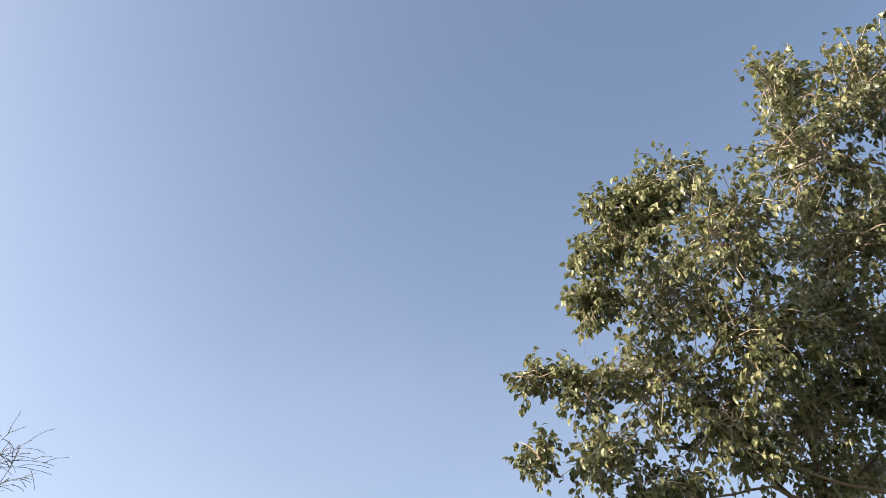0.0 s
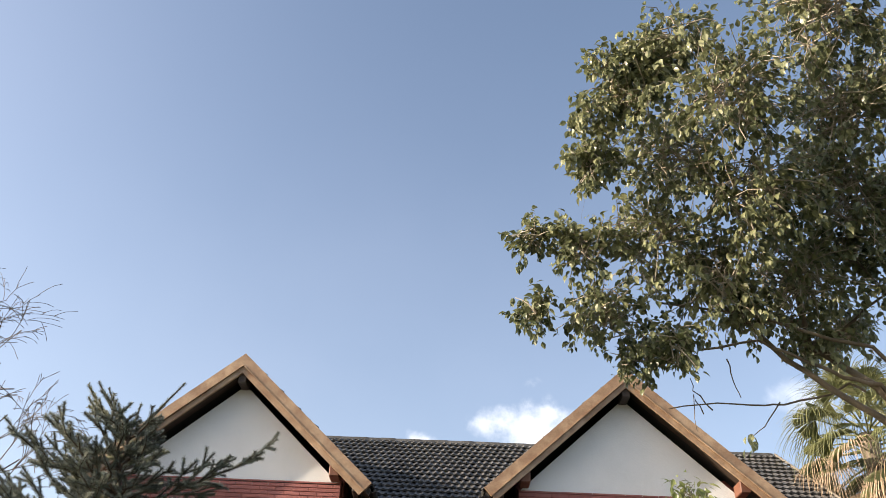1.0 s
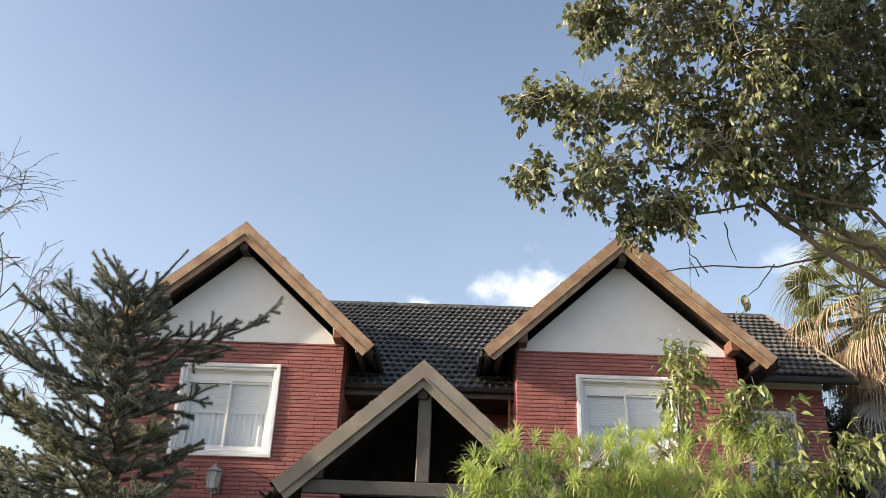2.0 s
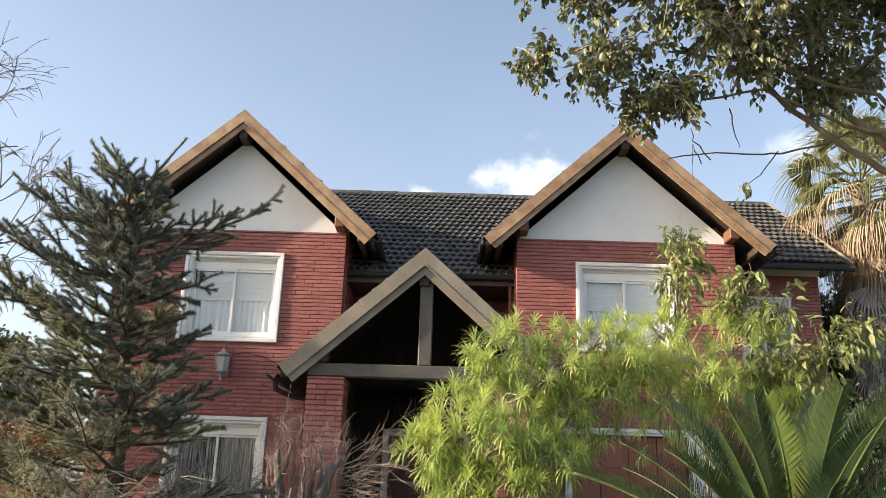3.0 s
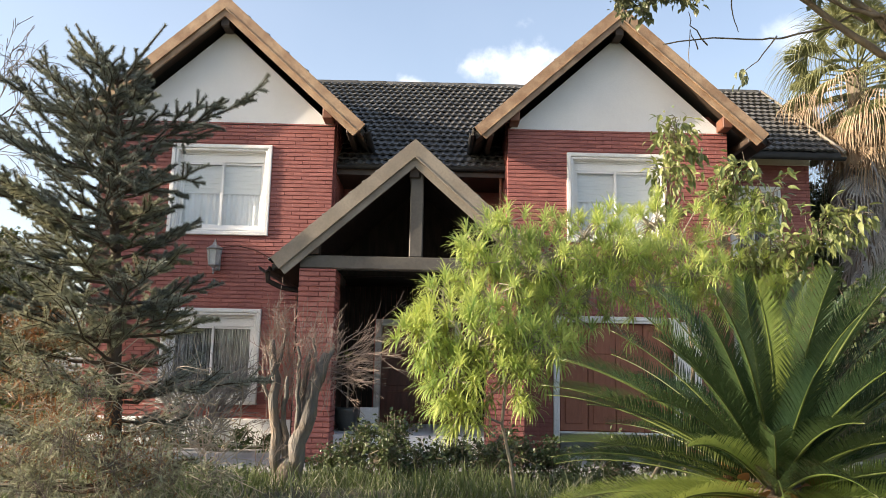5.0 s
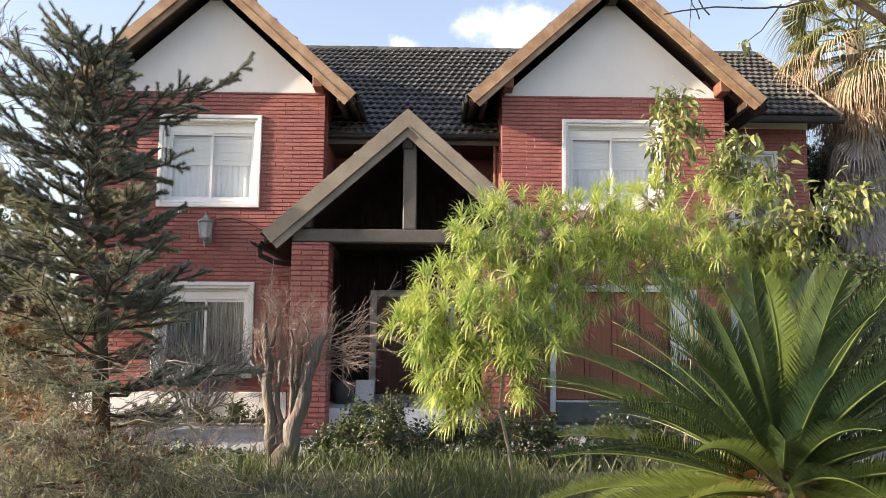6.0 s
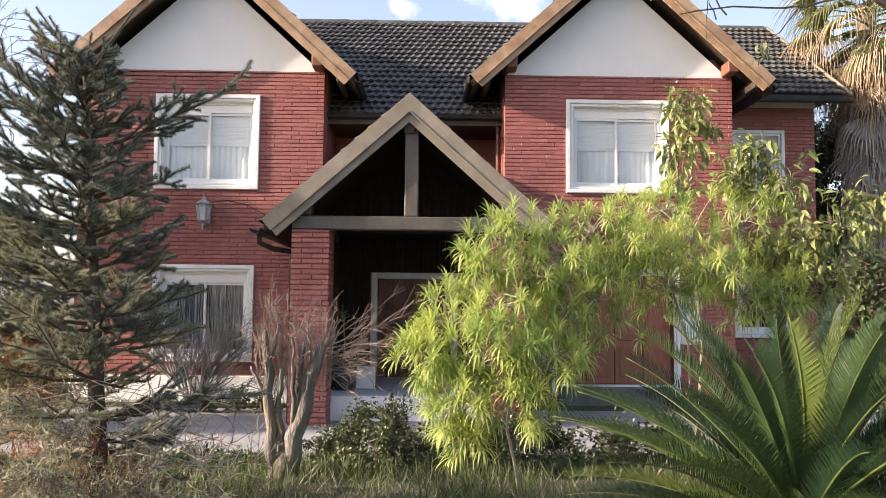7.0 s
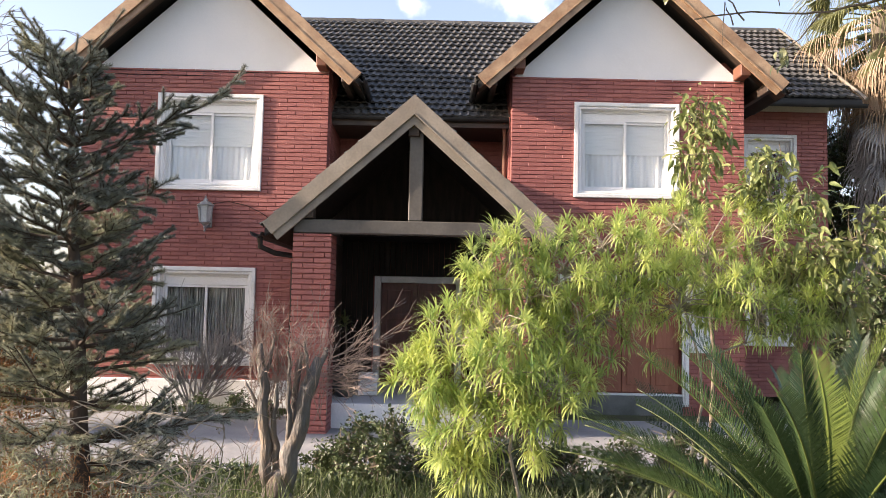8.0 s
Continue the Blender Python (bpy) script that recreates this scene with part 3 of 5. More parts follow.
def gutter(x0, x1, y, z, parent):
    ring = [(y + 0.065 * math.cos(math.pi + math.pi * i / 6), z + 0.065 * math.sin(math.pi + math.pi * i / 6)) for i in range(7)]
    ring += [(y + 0.056 * math.cos(math.pi + math.pi * i / 6), z + 0.056 * math.sin(math.pi + math.pi * i / 6)) for i in range(6, -1, -1)]
    n = len(ring)
    g = Mesh().add([(x, a, b) for x in (x0, x1) for a, b in ring], [tuple(range(n - 1, -1, -1)), tuple(range(n, 2 * n))] + [(i, (i + 1) % n, (i + 1) % n + n, i + n) for i in range(n)])
    part("gutter", g, GUTTER, parent)


gutter(L1 + 0.02, R0 - 0.02, EAVE_Y - 0.03, EAVE_Z + 0.0, main_roof)
gutter(R1 + 0.05, 8.68, 1.3, EAVE_Z + MAIN * 0.85 - 0.02, main_roof)
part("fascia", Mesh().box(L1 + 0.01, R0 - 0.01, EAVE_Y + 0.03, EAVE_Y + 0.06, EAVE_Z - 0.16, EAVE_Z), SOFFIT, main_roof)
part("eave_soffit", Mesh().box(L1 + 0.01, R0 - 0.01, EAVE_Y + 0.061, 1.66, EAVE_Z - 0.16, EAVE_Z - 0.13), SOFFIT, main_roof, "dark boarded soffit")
part("downpipe", Mesh().tube([(R0 - 0.1, 0.45, EAVE_Z - 0.05), (R0 - 0.08, 0.55, EAVE_Z - 0.3), (R0 - 0.07, 0.6, 3.2)], 0.035, 8), REDWOOD, main_roof)

# porch
PX, PZ, PHALF, PY = 0.0, 4.565, 2.07, -2.9
PP = (PZ - 2.72) / PHALF
porch = part("porch", Mesh(), FELT, house, "gabled entrance porch with beige bargeboards on brick pillars")
deck, boards = Mesh(), Mesh()
for s in (-1, 1):
    def edge(d, drop):
        return (PX + s * d, PZ - PP * d - drop)
    deck.prism([edge(0, 0.03), edge(PHALF - 0.02, 0.03), edge(PHALF - 0.02, 0.12), edge(0, 0.12)], PY + 0.05, -0.03)
    deck.prism([edge(0, 0.03), edge(1.5, 0.013), edge(1.5, 0.12), edge(0, 0.12)], -0.03, 1.68)
    # front ceiling boards are near-black, the porch shade painted into them
    part("ceiling_board", Mesh().prism([edge(0, 0.122), edge(PHALF - 0.04, 0.122), edge(PHALF - 0.04, 0.15), edge(0, 0.15)], PY + 0.06, -0.031), NEAR_BLACK, porch, "porch ceiling boarding with the shade put into its near-black colour")
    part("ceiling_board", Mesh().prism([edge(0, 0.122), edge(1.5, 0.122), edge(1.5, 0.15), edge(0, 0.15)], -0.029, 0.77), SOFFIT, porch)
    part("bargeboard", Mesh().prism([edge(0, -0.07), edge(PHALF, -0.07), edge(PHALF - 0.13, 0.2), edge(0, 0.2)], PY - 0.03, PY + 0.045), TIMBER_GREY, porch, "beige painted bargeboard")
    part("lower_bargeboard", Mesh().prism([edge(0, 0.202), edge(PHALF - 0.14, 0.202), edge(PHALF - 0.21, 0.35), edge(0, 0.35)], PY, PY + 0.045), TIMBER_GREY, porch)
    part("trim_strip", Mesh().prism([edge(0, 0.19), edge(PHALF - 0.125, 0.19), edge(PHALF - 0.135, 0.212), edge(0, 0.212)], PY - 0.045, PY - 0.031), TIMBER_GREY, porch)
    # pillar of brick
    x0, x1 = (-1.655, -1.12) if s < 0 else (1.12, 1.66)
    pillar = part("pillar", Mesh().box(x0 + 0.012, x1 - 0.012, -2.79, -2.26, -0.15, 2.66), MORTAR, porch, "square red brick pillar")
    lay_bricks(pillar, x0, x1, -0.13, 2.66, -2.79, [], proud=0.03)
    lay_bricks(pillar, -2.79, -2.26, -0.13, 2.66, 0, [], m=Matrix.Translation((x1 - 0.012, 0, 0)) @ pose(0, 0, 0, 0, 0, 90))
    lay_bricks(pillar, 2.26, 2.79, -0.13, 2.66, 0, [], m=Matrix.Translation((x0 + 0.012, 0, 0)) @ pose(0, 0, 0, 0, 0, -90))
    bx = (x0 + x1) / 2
    # cheek walls added to darken the porch, their colour holding its shade
    part("cheek_wall", Mesh().box(bx - 0.1, bx + 0.1, -2.26, 0.0, -0.15, 2.66), SOFFIT, porch, "added porch cheek wall with shade put into its dark colour")
    part("wall_plate", Mesh().soft(bx - 0.09, bx + 0.09, -2.6, 0.0, 2.665, 2.86, 0.012), BEAM, porch)
    x, z = PX + s * (PHALF + 0.075), PZ - PP * PHALF - 0.06
    ring = [(x + 0.08 * math.cos(math.pi + math.pi * i / 6), z + 0.08 * math.sin(math.pi + math.pi * i / 6)) for i in range(7)]
    ring += [(x + 0.07 * math.cos(math.pi + math.pi * i / 6), z + 0.07 * math.sin(math.pi + math.pi * i / 6)) for i in range(6, -1, -1)]
    part("gutter", Mesh().prism(ring, PY - 0.07, -0.03), GUTTER, porch)
part("downpipe", Mesh().tube([(-2.11, -2.85, 2.6), (-2.1, -2.84, 2.46), (-1.92, -2.7, 2.38), (-1.69, -2.52, 2.36), (-1.67, -2.6, 2.25), (-1.67, -2.6, -0.1)], 0.04, 8), NEAR_BLACK, porch, smooth=True)
part("tie_beam", Mesh().soft(-1.66, 1.7, -2.8, -2.62, 2.67, 2.865, 0.014), BEAM, porch, "thick grey-brown tie beam")
part("king_post", Mesh().soft(-0.06, 0.14, -2.78, -2.62, 2.867, 4.3, 0.014), BEAM, porch)
part("ridge_beam", Mesh().soft(PX - 0.08, PX + 0.08, PY + 0.07, 0.77, PZ - 0.5, PZ - 0.28, 0.012), SOFFIT, porch)
part("purlin_end", Mesh().soft(-1.52, -1.38, PY + 0.06, -2.6, 2.875, 3.04, 0.012), SOFFIT, porch)
part("purlin_end", Mesh().soft(1.44, 1.58, PY + 0.06, -2.6, 2.875, 3.04, 0.012), SOFFIT, porch)
# added infill and ceiling: shade in their colour, and light kept out
part("tympanum", Mesh().prism([(PX - 1.72, 2.86), (PX + 1.72, 2.86), (PX, 4.44)], -0.5, -0.46), NEAR_BLACK, porch, "added near-black infill standing in for porch shade")
part("flat_ceiling", Mesh().soft(-1.35, 1.38, -0.46, 0.79, 2.83, 2.86, 0.004), NEAR_BLACK, porch, "added near-black ceiling keeping light off the door wall")
part("deck", deck, FELT, porch)
cover = Mesh()
ps = math.hypot(1, PP)
for s in (-1, 1):
    up, out = Vector((-s / ps, 0, PP / ps)), Vector((s * PP / ps, 0, 1 / ps))
    for r in range(12):
        d = PHALF - r * 0.255 / ps
        if d < 0.2:
            continue
        for c in range(19 if d > 1.45 else 30):
            place_tile(cover, Vector((PX + s * PHALF, PY + c * 0.15, PZ - PP * PHALF)), Vector((0, 1, 0)), up, out, r)
tagged(part("tiling", cover, TILES, porch, "dark glazed tiles"), kind="stuff")
part("porch_floor", Mesh().soft(-1.245, 1.285, -2.32, 0.774, -0.2, 0.26, 0.015), STUCCO, porch, "pale concrete porch floor raised above the drive")

# front door
door = part("front_door", Mesh().box(DOOR[0] + 0.02, DOOR[1] - 0.02, 0.91, 0.95, 0.262, DOOR[3] - 0.01), DOORWOOD, house, "dark red-brown panelled double door in white trim")
for x0, x1 in ((DOOR[0] + 0.03, 0.01), (0.03, DOOR[1] - 0.03)):
    leaf = part("door_leaf", Mesh().soft(x0, x1, 0.87, 0.909, 0.268, DOOR[3] - 0.02, 0.006), DOORWOOD, door)
    for z0, z1 in ((0.4, 0.85), (0.95, 1.4), (1.5, 1.95)):
        part("panel", Mesh().soft(x0 + 0.1, x1 - 0.1, 0.855, 0.875, z0, z1, 0.01), DOORWOOD, leaf)
    hx = -0.03 if x0 < 0 else 0.07
    part("handle", Mesh().tube([(hx, 0.868, 1.2), (hx, 0.82, 1.2), (hx + (-0.1 if x0 < 0 else 0.1), 0.82, 1.2)], 0.011, 6), SILVER, leaf, "metal lever handle")
trim = Mesh()
for x0, x1, z0, z1 in ((DOOR[0] - 0.1, DOOR[0] + 0.02, 0.262, DOOR[3] + 0.1), (DOOR[1] - 0.02, DOOR[1] + 0.1, 0.262, DOOR[3] + 0.1), (DOOR[0] + 0.02, DOOR[1] - 0.02, DOOR[3] - 0.02, DOOR[3] + 0.1)):
    trim.soft(x0, x1, 0.765, 0.9, z0, z1, 0.012)
part("door_trim", trim, WHITE, door, "white moulded door trim")


def ring(x0, x1, z0, z1, w, y0, y1, c=0.01):
    """A mitred rectangular frame with a rounded front."""
    loops = [(0, y1), (0, y0 + c), (c, y0), (w - c, y0), (w, y0 + c), (w, y1)]
    pts = [p for i, y in loops for p in ((x0 + i, y, z0 + i), (x1 - i, y, z0 + i), (x1 - i, y, z1 - i), (x0 + i, y, z1 - i))]
    faces = [(4 * k + e, 4 * k + (e + 1) % 4, (4 * (k + 1) + (e + 1) % 4) % 24, (4 * (k + 1) + e) % 24) for k in range(6) for e in range(4)]
    return Mesh().add(pts, faces)


# windows
def window(key, y, shade, glass_dark=False):
    """A sliding window with moulded white trim, deep reveal, two sashes, shutter and curtain."""
    x0, x1, z0, z1 = WIN[key]
    a, b, c, d = HOLE[key]
    win = part("window", ring(x0, x1, z0, z1, 0.072, y - 0.06, y + 0.05), WHITE, house, "white-trimmed sliding window, " + shade)
    part("inner_trim", ring(x0 + 0.074, x1 - 0.074, z0 + 0.074, z1 - 0.074, 0.045, y - 0.034, y + 0.05), WHITE, win)
    reveal = Mesh().box(a, a + 0.015, y + 0.051, y + 0.28, c, d).box(b - 0.015, b, y + 0.051, y + 0.28, c, d).box(a + 0.015, b - 0.015, y + 0.051, y + 0.28, d - 0.015, d).box(a + 0.015, b - 0.015, y + 0.051, y + 0.28, c, c + 0.015)
    part("reveal", reveal, WHITE, win)
    f, a2, b2, c2, d2 = 0.04, a + 0.015, b - 0.015, c + 0.015, d - 0.015
    frame_mesh = Mesh().soft(a2, a2 + f, y + 0.085, y + 0.165, c2, d2, 0.004).soft(b2 - f, b2, y + 0.085, y + 0.165, c2, d2, 0.004).soft(a2 + f, b2 - f, y + 0.085, y + 0.165, d2 - f, d2, 0.004).soft(a2 + f, b2 - f, y + 0.085, y + 0.165, c2, c2 + f, 0.004)
    part("frame", frame_mesh, ALUMINIUM, win)
    part("shutter_box", Mesh().soft(a2 + f, b2 - f, y + 0.1, y + 0.155, d2 - f - 0.14, d2 - f - 0.002, 0.004), BLIND, win)
    top = d2 - f - 0.142
    mid = (a2 + b2) / 2
    for n, (p, q) in enumerate(((a2 + f + 0.002, mid + 0.025), (mid - 0.025, b2 - f - 0.002))):
        yy = y + 0.095 + 0.032 * n
        s = 0.045
        part("sash", Mesh().soft(p, p + s, yy, yy + 0.028, c2 + f, top, 0.004).soft(q - s, q, yy, yy + 0.028, c2 + f, top, 0.004).soft(p + s, q - s, yy, yy + 0.028, top - s, top, 0.004).soft(p + s, q - s, yy, yy + 0.028, c2 + f, c2 + f + s, 0.004), ALUMINIUM, win)
        pane = part("pane", Mesh().box(p + s - 0.005, q - s + 0.005, yy + 0.012, yy + 0.017, c2 + f + s - 0.005, top - s + 0.005), GLASS, win)
        pane.visible_shadow = False
    return win, (a2 + f, b2 - f, c2 + f, top)


def folds(x0, x1, z0, z1, y, depth, count):
    """A hanging cloth in soft vertical folds."""
    cloth, n = Mesh(), count * 8
    pts = []
    for z in (z0, z1):
        for i in range(n + 1):
            u = i / n
            pts.append((x0 + (x1 - x0) * u, y + depth * math.sin(2 * math.pi * count * u + 0.7 * math.sin(9 * u)) * (0.8 + 0.2 * math.sin(23 * u)), z))
    return cloth.add(pts, [(i, i + 1, n + 2 + i, n + 1 + i) for i in range(n)])


for key in ("UL", "UR"):
    win, (a, b, c, d) = window(key, 0.0, "shutter half down over a white curtain")
    half = c + (d - c) * 0.52
    slats = Mesh()
    for i in range(int((d - half) / 0.05)):
        slats.soft(a, b, 0.172, 0.185, half + i * 0.05, half + i * 0.05 + 0.049, 0.003)
    part("shutter", slats, BLIND, win, "white roller shutter let half down")
    part("curtain", folds(a, b, c, half + 0.1, 0.2, 0.013, 14), CURTAIN, win, "white curtain in vertical folds", smooth=True)
win, (a, b, c, d) = window("LL", 0.0, "with dark glass and striped curtains")
part("curtain", folds(a, a + 0.66, c, d, 0.22, 0.03, 13), DRAPE, win, "grey striped curtain drawn aside", smooth=True)
part("curtain", folds(b - 0.7, b, c, d, 0.22, 0.03, 13), DRAPE, win, "grey striped curtain drawn aside", smooth=True)
win, (a, b, c, d) = window("FR", 2.0, "with dark glass")
win, (a, b, c, d) = window("FL", 2.0, "with dark glass")

# garage door
g0, g1, gz0, gz1 = GARAGE_HOLE
garage = part("garage_door", Mesh().box(g0, g1, 0.14, 0.18, gz0, gz1), GARAGE, house, "terracotta stained timber garage door in white trim")
for i in range(4):
    x = g0 + 0.02 + i * (g1 - g0 - 0.04) / 4
    w = (g1 - g0 - 0.04) / 4
    leaf = part("panel", Mesh().soft(x + 0.006, x + w - 0.006, 0.1, 0.139, gz0 + 0.02, gz1 - 0.01, 0.006), GARAGE, garage)
    for z0, z1 in ((0.36, 0.9), (1.0, 1.5), (1.6, 2.05)):
        part("raised_field", Mesh().soft(x + 0.09, x + w - 0.09, 0.085, 0.105, z0, z1, 0.012), GARAGE, leaf)
trim = Mesh()
for inset, w, out in ((0.0, 0.07, 0.05), (0.071, 0.045, 0.028)):
    x0, x1, zt = g0 - 0.116 + inset, g1 + 0.116 - inset, gz1 + 0.116 - inset
    trim.soft(x0, x0 + w, -out, 0.05, gz0 - 0.2, zt, 0.008).soft(x1 - w, x1, -out, 0.05, gz0 - 0.2, zt, 0.008).soft(x0 + w, x1 - w, -out, 0.05, zt - w, zt, 0.008)
part("door_trim", trim, WHITE, garage, "white moulded trim")
part("threshold", Mesh().soft(g0, g1, -0.06, 0.14, -0.15, gz0 - 0.026, 0.012), DARK_CONCRETE, garage, "dark grey concrete threshold")
part("sill_strip", Mesh().soft(g0, g1, -0.05, 0.099, gz0 - 0.024, gz0 + 0.006, 0.004), WHITE, garage)


cabinet = thing("meter_cabinet", "white painted meter cabinet on the brick wall beside the garage", "cabinet")
part("body", Mesh().soft(4.78, 5.14, -0.075, -0.018, 0.95, 2.2, 0.01), WHITE, cabinet)
part("door", Mesh().soft(4.81, 5.11, -0.095, -0.0752, 0.99, 2.16, 0.008), ALUMINIUM, cabinet)


# wall lantern
def wall_lantern():
    lantern = thing("wall_lantern", "silver-grey carriage lantern on the brick wall", "lamp")
    x, y, z = -3.65, -0.2, 3.175
    part("wall_plate", Mesh().soft(x - 0.05, x + 0.05, -0.045, -0.01, z - 0.2, z + 0.14, 0.01), SILVER, lantern)
    part("bracket", Mesh().tube([(x, -0.03, z - 0.16), (x, -0.12, z - 0.22), (x, y, z - 0.2), (x, y, z - 0.14)], 0.013, 8), SILVER, lantern, smooth=True)
    cage = Mesh()
    for i in range(6):
        t = math.pi / 3 * i
        cage.tube([(x + 0.075 * math.cos(t), y + 0.075 * math.sin(t), z - 0.13), (x + 0.105 * math.cos(t), y + 0.105 * math.sin(t), z + 0.12)], 0.008, 4)
    cage.lathe((x, y, z), [(0.02, -0.19), (0.05, -0.16), (0.085, -0.135), (0.08, -0.12)], 6)
    part("cage", cage, SILVER, lantern)
    part("roof", Mesh().lathe((x, y, z), [(0.12, 0.12), (0.125, 0.135), (0.06, 0.19), (0.035, 0.2), (0.03, 0.23), (0.012, 0.25), (0.018, 0.27), (0.004, 0.29)], 6), SILVER, lantern)
    part("finial", Mesh().lathe((x, y, z), [(0.004, -0.29), (0.018, -0.265), (0.008, -0.24), (0.024, -0.21), (0.02, -0.19)], 8), SILVER, lantern)
    milk = surface("frosted lantern glass", (0.4, 0.42, 0.42), (0.5, 0.52, 0.52), 6, 0.25, 40, 0.05, 0.001)
    part("pane", Mesh().lathe((x, y, z), [(0.07, -0.12), (0.098, 0.118)], 6), milk, lantern, "frosted glass panes")
    lantern.matrix_basis = Matrix.Translation((x, -0.02, z)) @ Matrix.Diagonal((1.25, 1.25, 1.1, 1)) @ Matrix.Translation((-x, 0.02, -z))


wall_lantern()
wire = thing("wall_cable", "thin dark cable clipped along the brick wall by the lantern", "cable")
part("cable", Mesh().tube([(-3.58, -0.03, 3.38), (-3.3, -0.026, 3.42), (-3.0, -0.024, 3.36), (-2.75, -0.024, 3.24), (-2.45, -0.024, 3.05)], 0.006, 5), NEAR_BLACK, wire, smooth=True)


# ---- planting ----
def oval_leaf(wide, curl):
    """A pointed oval leaf, folded along its midrib, its tip bent down."""
    rim = ((0.16, 0.62), (0.42, 1.0), (0.7, 0.66))
    mid = [(0, 0, 0)] + [(0, y, -curl * y * y) for y, _ in rim] + [(0, 1, -curl * 1.25)]
    right = [(wide * w, y - 0.03, 0.3 * wide * w - curl * y * y) for y, w in rim]
    left = [(-x, y, z) for x, y, z in right]
    faces = [(0, 5, 1), (1, 5, 6, 2), (2, 6, 7, 3), (3, 7, 4), (0, 1, 8), (1, 2, 9, 8), (2, 3, 10, 9), (3, 4, 10)]
    return mid + right + left, faces


LEAF = oval_leaf(0.33, 0.18)
LONG_LEAF = oval_leaf(0.19, 0.3)
STRAP = ([(-0.03, 0, 0), (0.03, 0, 0), (0.038, 0.38, 0.1), (-0.038, 0.38, 0.1), (0.031, 0.72, 0.05), (-0.031, 0.72, 0.05), (0, 0.97, -0.12)], [(0, 1, 2, 3), (3, 2, 4, 5), (5, 4, 6)])
NEEDLE = ([(-0.07, 0, 0), (0.07, 0, 0), (0, 1, 0)], [(0, 1, 2)])
BLADE = ([(-0.02, 0, 0), (0.02, 0, 0), (0.015, 0.55, 0.03), (-0.015, 0.55, 0.03), (0, 1, 0.16)], [(0, 1, 2, 3), (3, 2, 4)])


class Foliage:
    """Gathers many small leaves for one mesh."""

    def __init__(self, shape):
        self.shape, self.at, self.way, self.size, self.spin = shape, [], [], [], []

    def leaf(self, at, way, size, spin=None):
        self.at.append(tuple(at))
        self.way.append(tuple(way))
        self.size.append(size)
        self.spin.append(random.uniform(-0.9, 0.9) if spin is None else spin)

    def mesh(self):
        v = np.array(self.shape[0], float)
        at, y = np.array(self.at), np.array(self.way)
        y /= np.linalg.norm(y, axis=1, keepdims=True) + 1e-9
        x = np.cross(y, (0.0, 0.0, 1.0))
        bad = np.linalg.norm(x, axis=1) < 1e-3
        x[bad] = (1, 0, 0)
        x /= np.linalg.norm(x, axis=1, keepdims=True)
        z = np.cross(x, y)
        c, s_ = np.cos(self.spin)[:, None], np.sin(self.spin)[:, None]
        x, z = c * x + s_ * z, c * z - s_ * x
        pts = at[:, None] + np.array(self.size)[:, None, None] * (v[None, :, :1] * x[:, None] + v[None, :, 1:2] * y[:, None] + v[None, :, 2:] * z[:, None])
        out, k = Mesh(), len(v)
        out.v = [tuple(p) for p in pts.reshape(-1, 3)]
        out.f = [tuple(i + n * k for i in f) for n in range(len(at)) for f in self.shape[1]]
        return out


def wander(a, b, bend=0.12, steps=5):
    """A slightly crooked way from a to b."""
    a, b = Vector(a), Vector(b)
    side = Vector((random.uniform(-1, 1), random.uniform(-1, 1), random.uniform(-0.4, 1))) * (b - a).length * bend
    return [a.lerp(b, i / steps) + side * math.sin(math.pi * i / steps) + Vector((random.uniform(-1, 1), random.uniform(-1, 1), random.uniform(-1, 1))) * (b - a).length * 0.02 * (0 < i < steps) for i in range(steps + 1)]


def sphere_way(up=0.0):
    w = Vector((random.gauss(0, 1), random.gauss(0, 1), random.gauss(0, 1) + up))
    return w.normalized()


BARK = surface("grey-brown bark", (0.11, 0.085, 0.062), (0.2, 0.16, 0.12), 6, 0.9, 60, 0.8, 0.01, stretch=(1, 1, 0.3))
PALE_BARK = surface("pale grey bark", (0.27, 0.23, 0.18), (0.4, 0.35, 0.28), 6, 0.85, 50, 0.7, 0.008, stretch=(1, 1, 0.3))
DARK_BARK = surface("dark fir bark", (0.05, 0.035, 0.026), (0.1, 0.07, 0.05), 8, 0.95, 60, 0.8, 0.008, stretch=(1, 1, 0.3))
TREE_LEAF = surface("olive broad leaves", (0.036, 0.056, 0.028), (0.34, 0.355, 0.19), 2.0, 0.33, 60, 0, island=0.6, leaf=0.32)
SHRUB_LEAF = surface("bright narrow leaves", (0.19, 0.33, 0.1), (0.78, 0.81, 0.28), 5, 0.42, 60, 0, island=0.45, leaf=0.52)
SAPLING_LEAF = surface("light green broad leaves", (0.1, 0.15, 0.05), (0.34, 0.36, 0.14), 3, 0.4, 60, 0, island=0.6, leaf=0.35)
NEEDLES = surface("blue-green fir needles", (0.042, 0.062, 0.054), (0.36, 0.385, 0.33), 4, 0.5, 60, 0, island=0.55, leaf=0.12)
CYCAD_LEAF = surface("glossy cycad leaflets", (0.012, 0.031, 0.018), (0.066, 0.108, 0.04), 2, 0.25, 60, 0, own=0.75, island=0.15, leaf=0.25, spec=0.5)
# bright copy of the leaflet material, sunlight put into its colour
CYCAD_SUNLIT = surface("yellow-green cycad leaflets with painted sunlight", (0.13, 0.2, 0.05), (0.34, 0.4, 0.1), 2, 0.32, 60, 0, own=0.6, island=0.2, leaf=0.5, spec=0.5)
PALM_LEAF = surface("yellow-green palm fans", (0.11, 0.13, 0.055), (0.32, 0.32, 0.145), 2, 0.4, 50, 0, own=0.6, leaf=0.35)
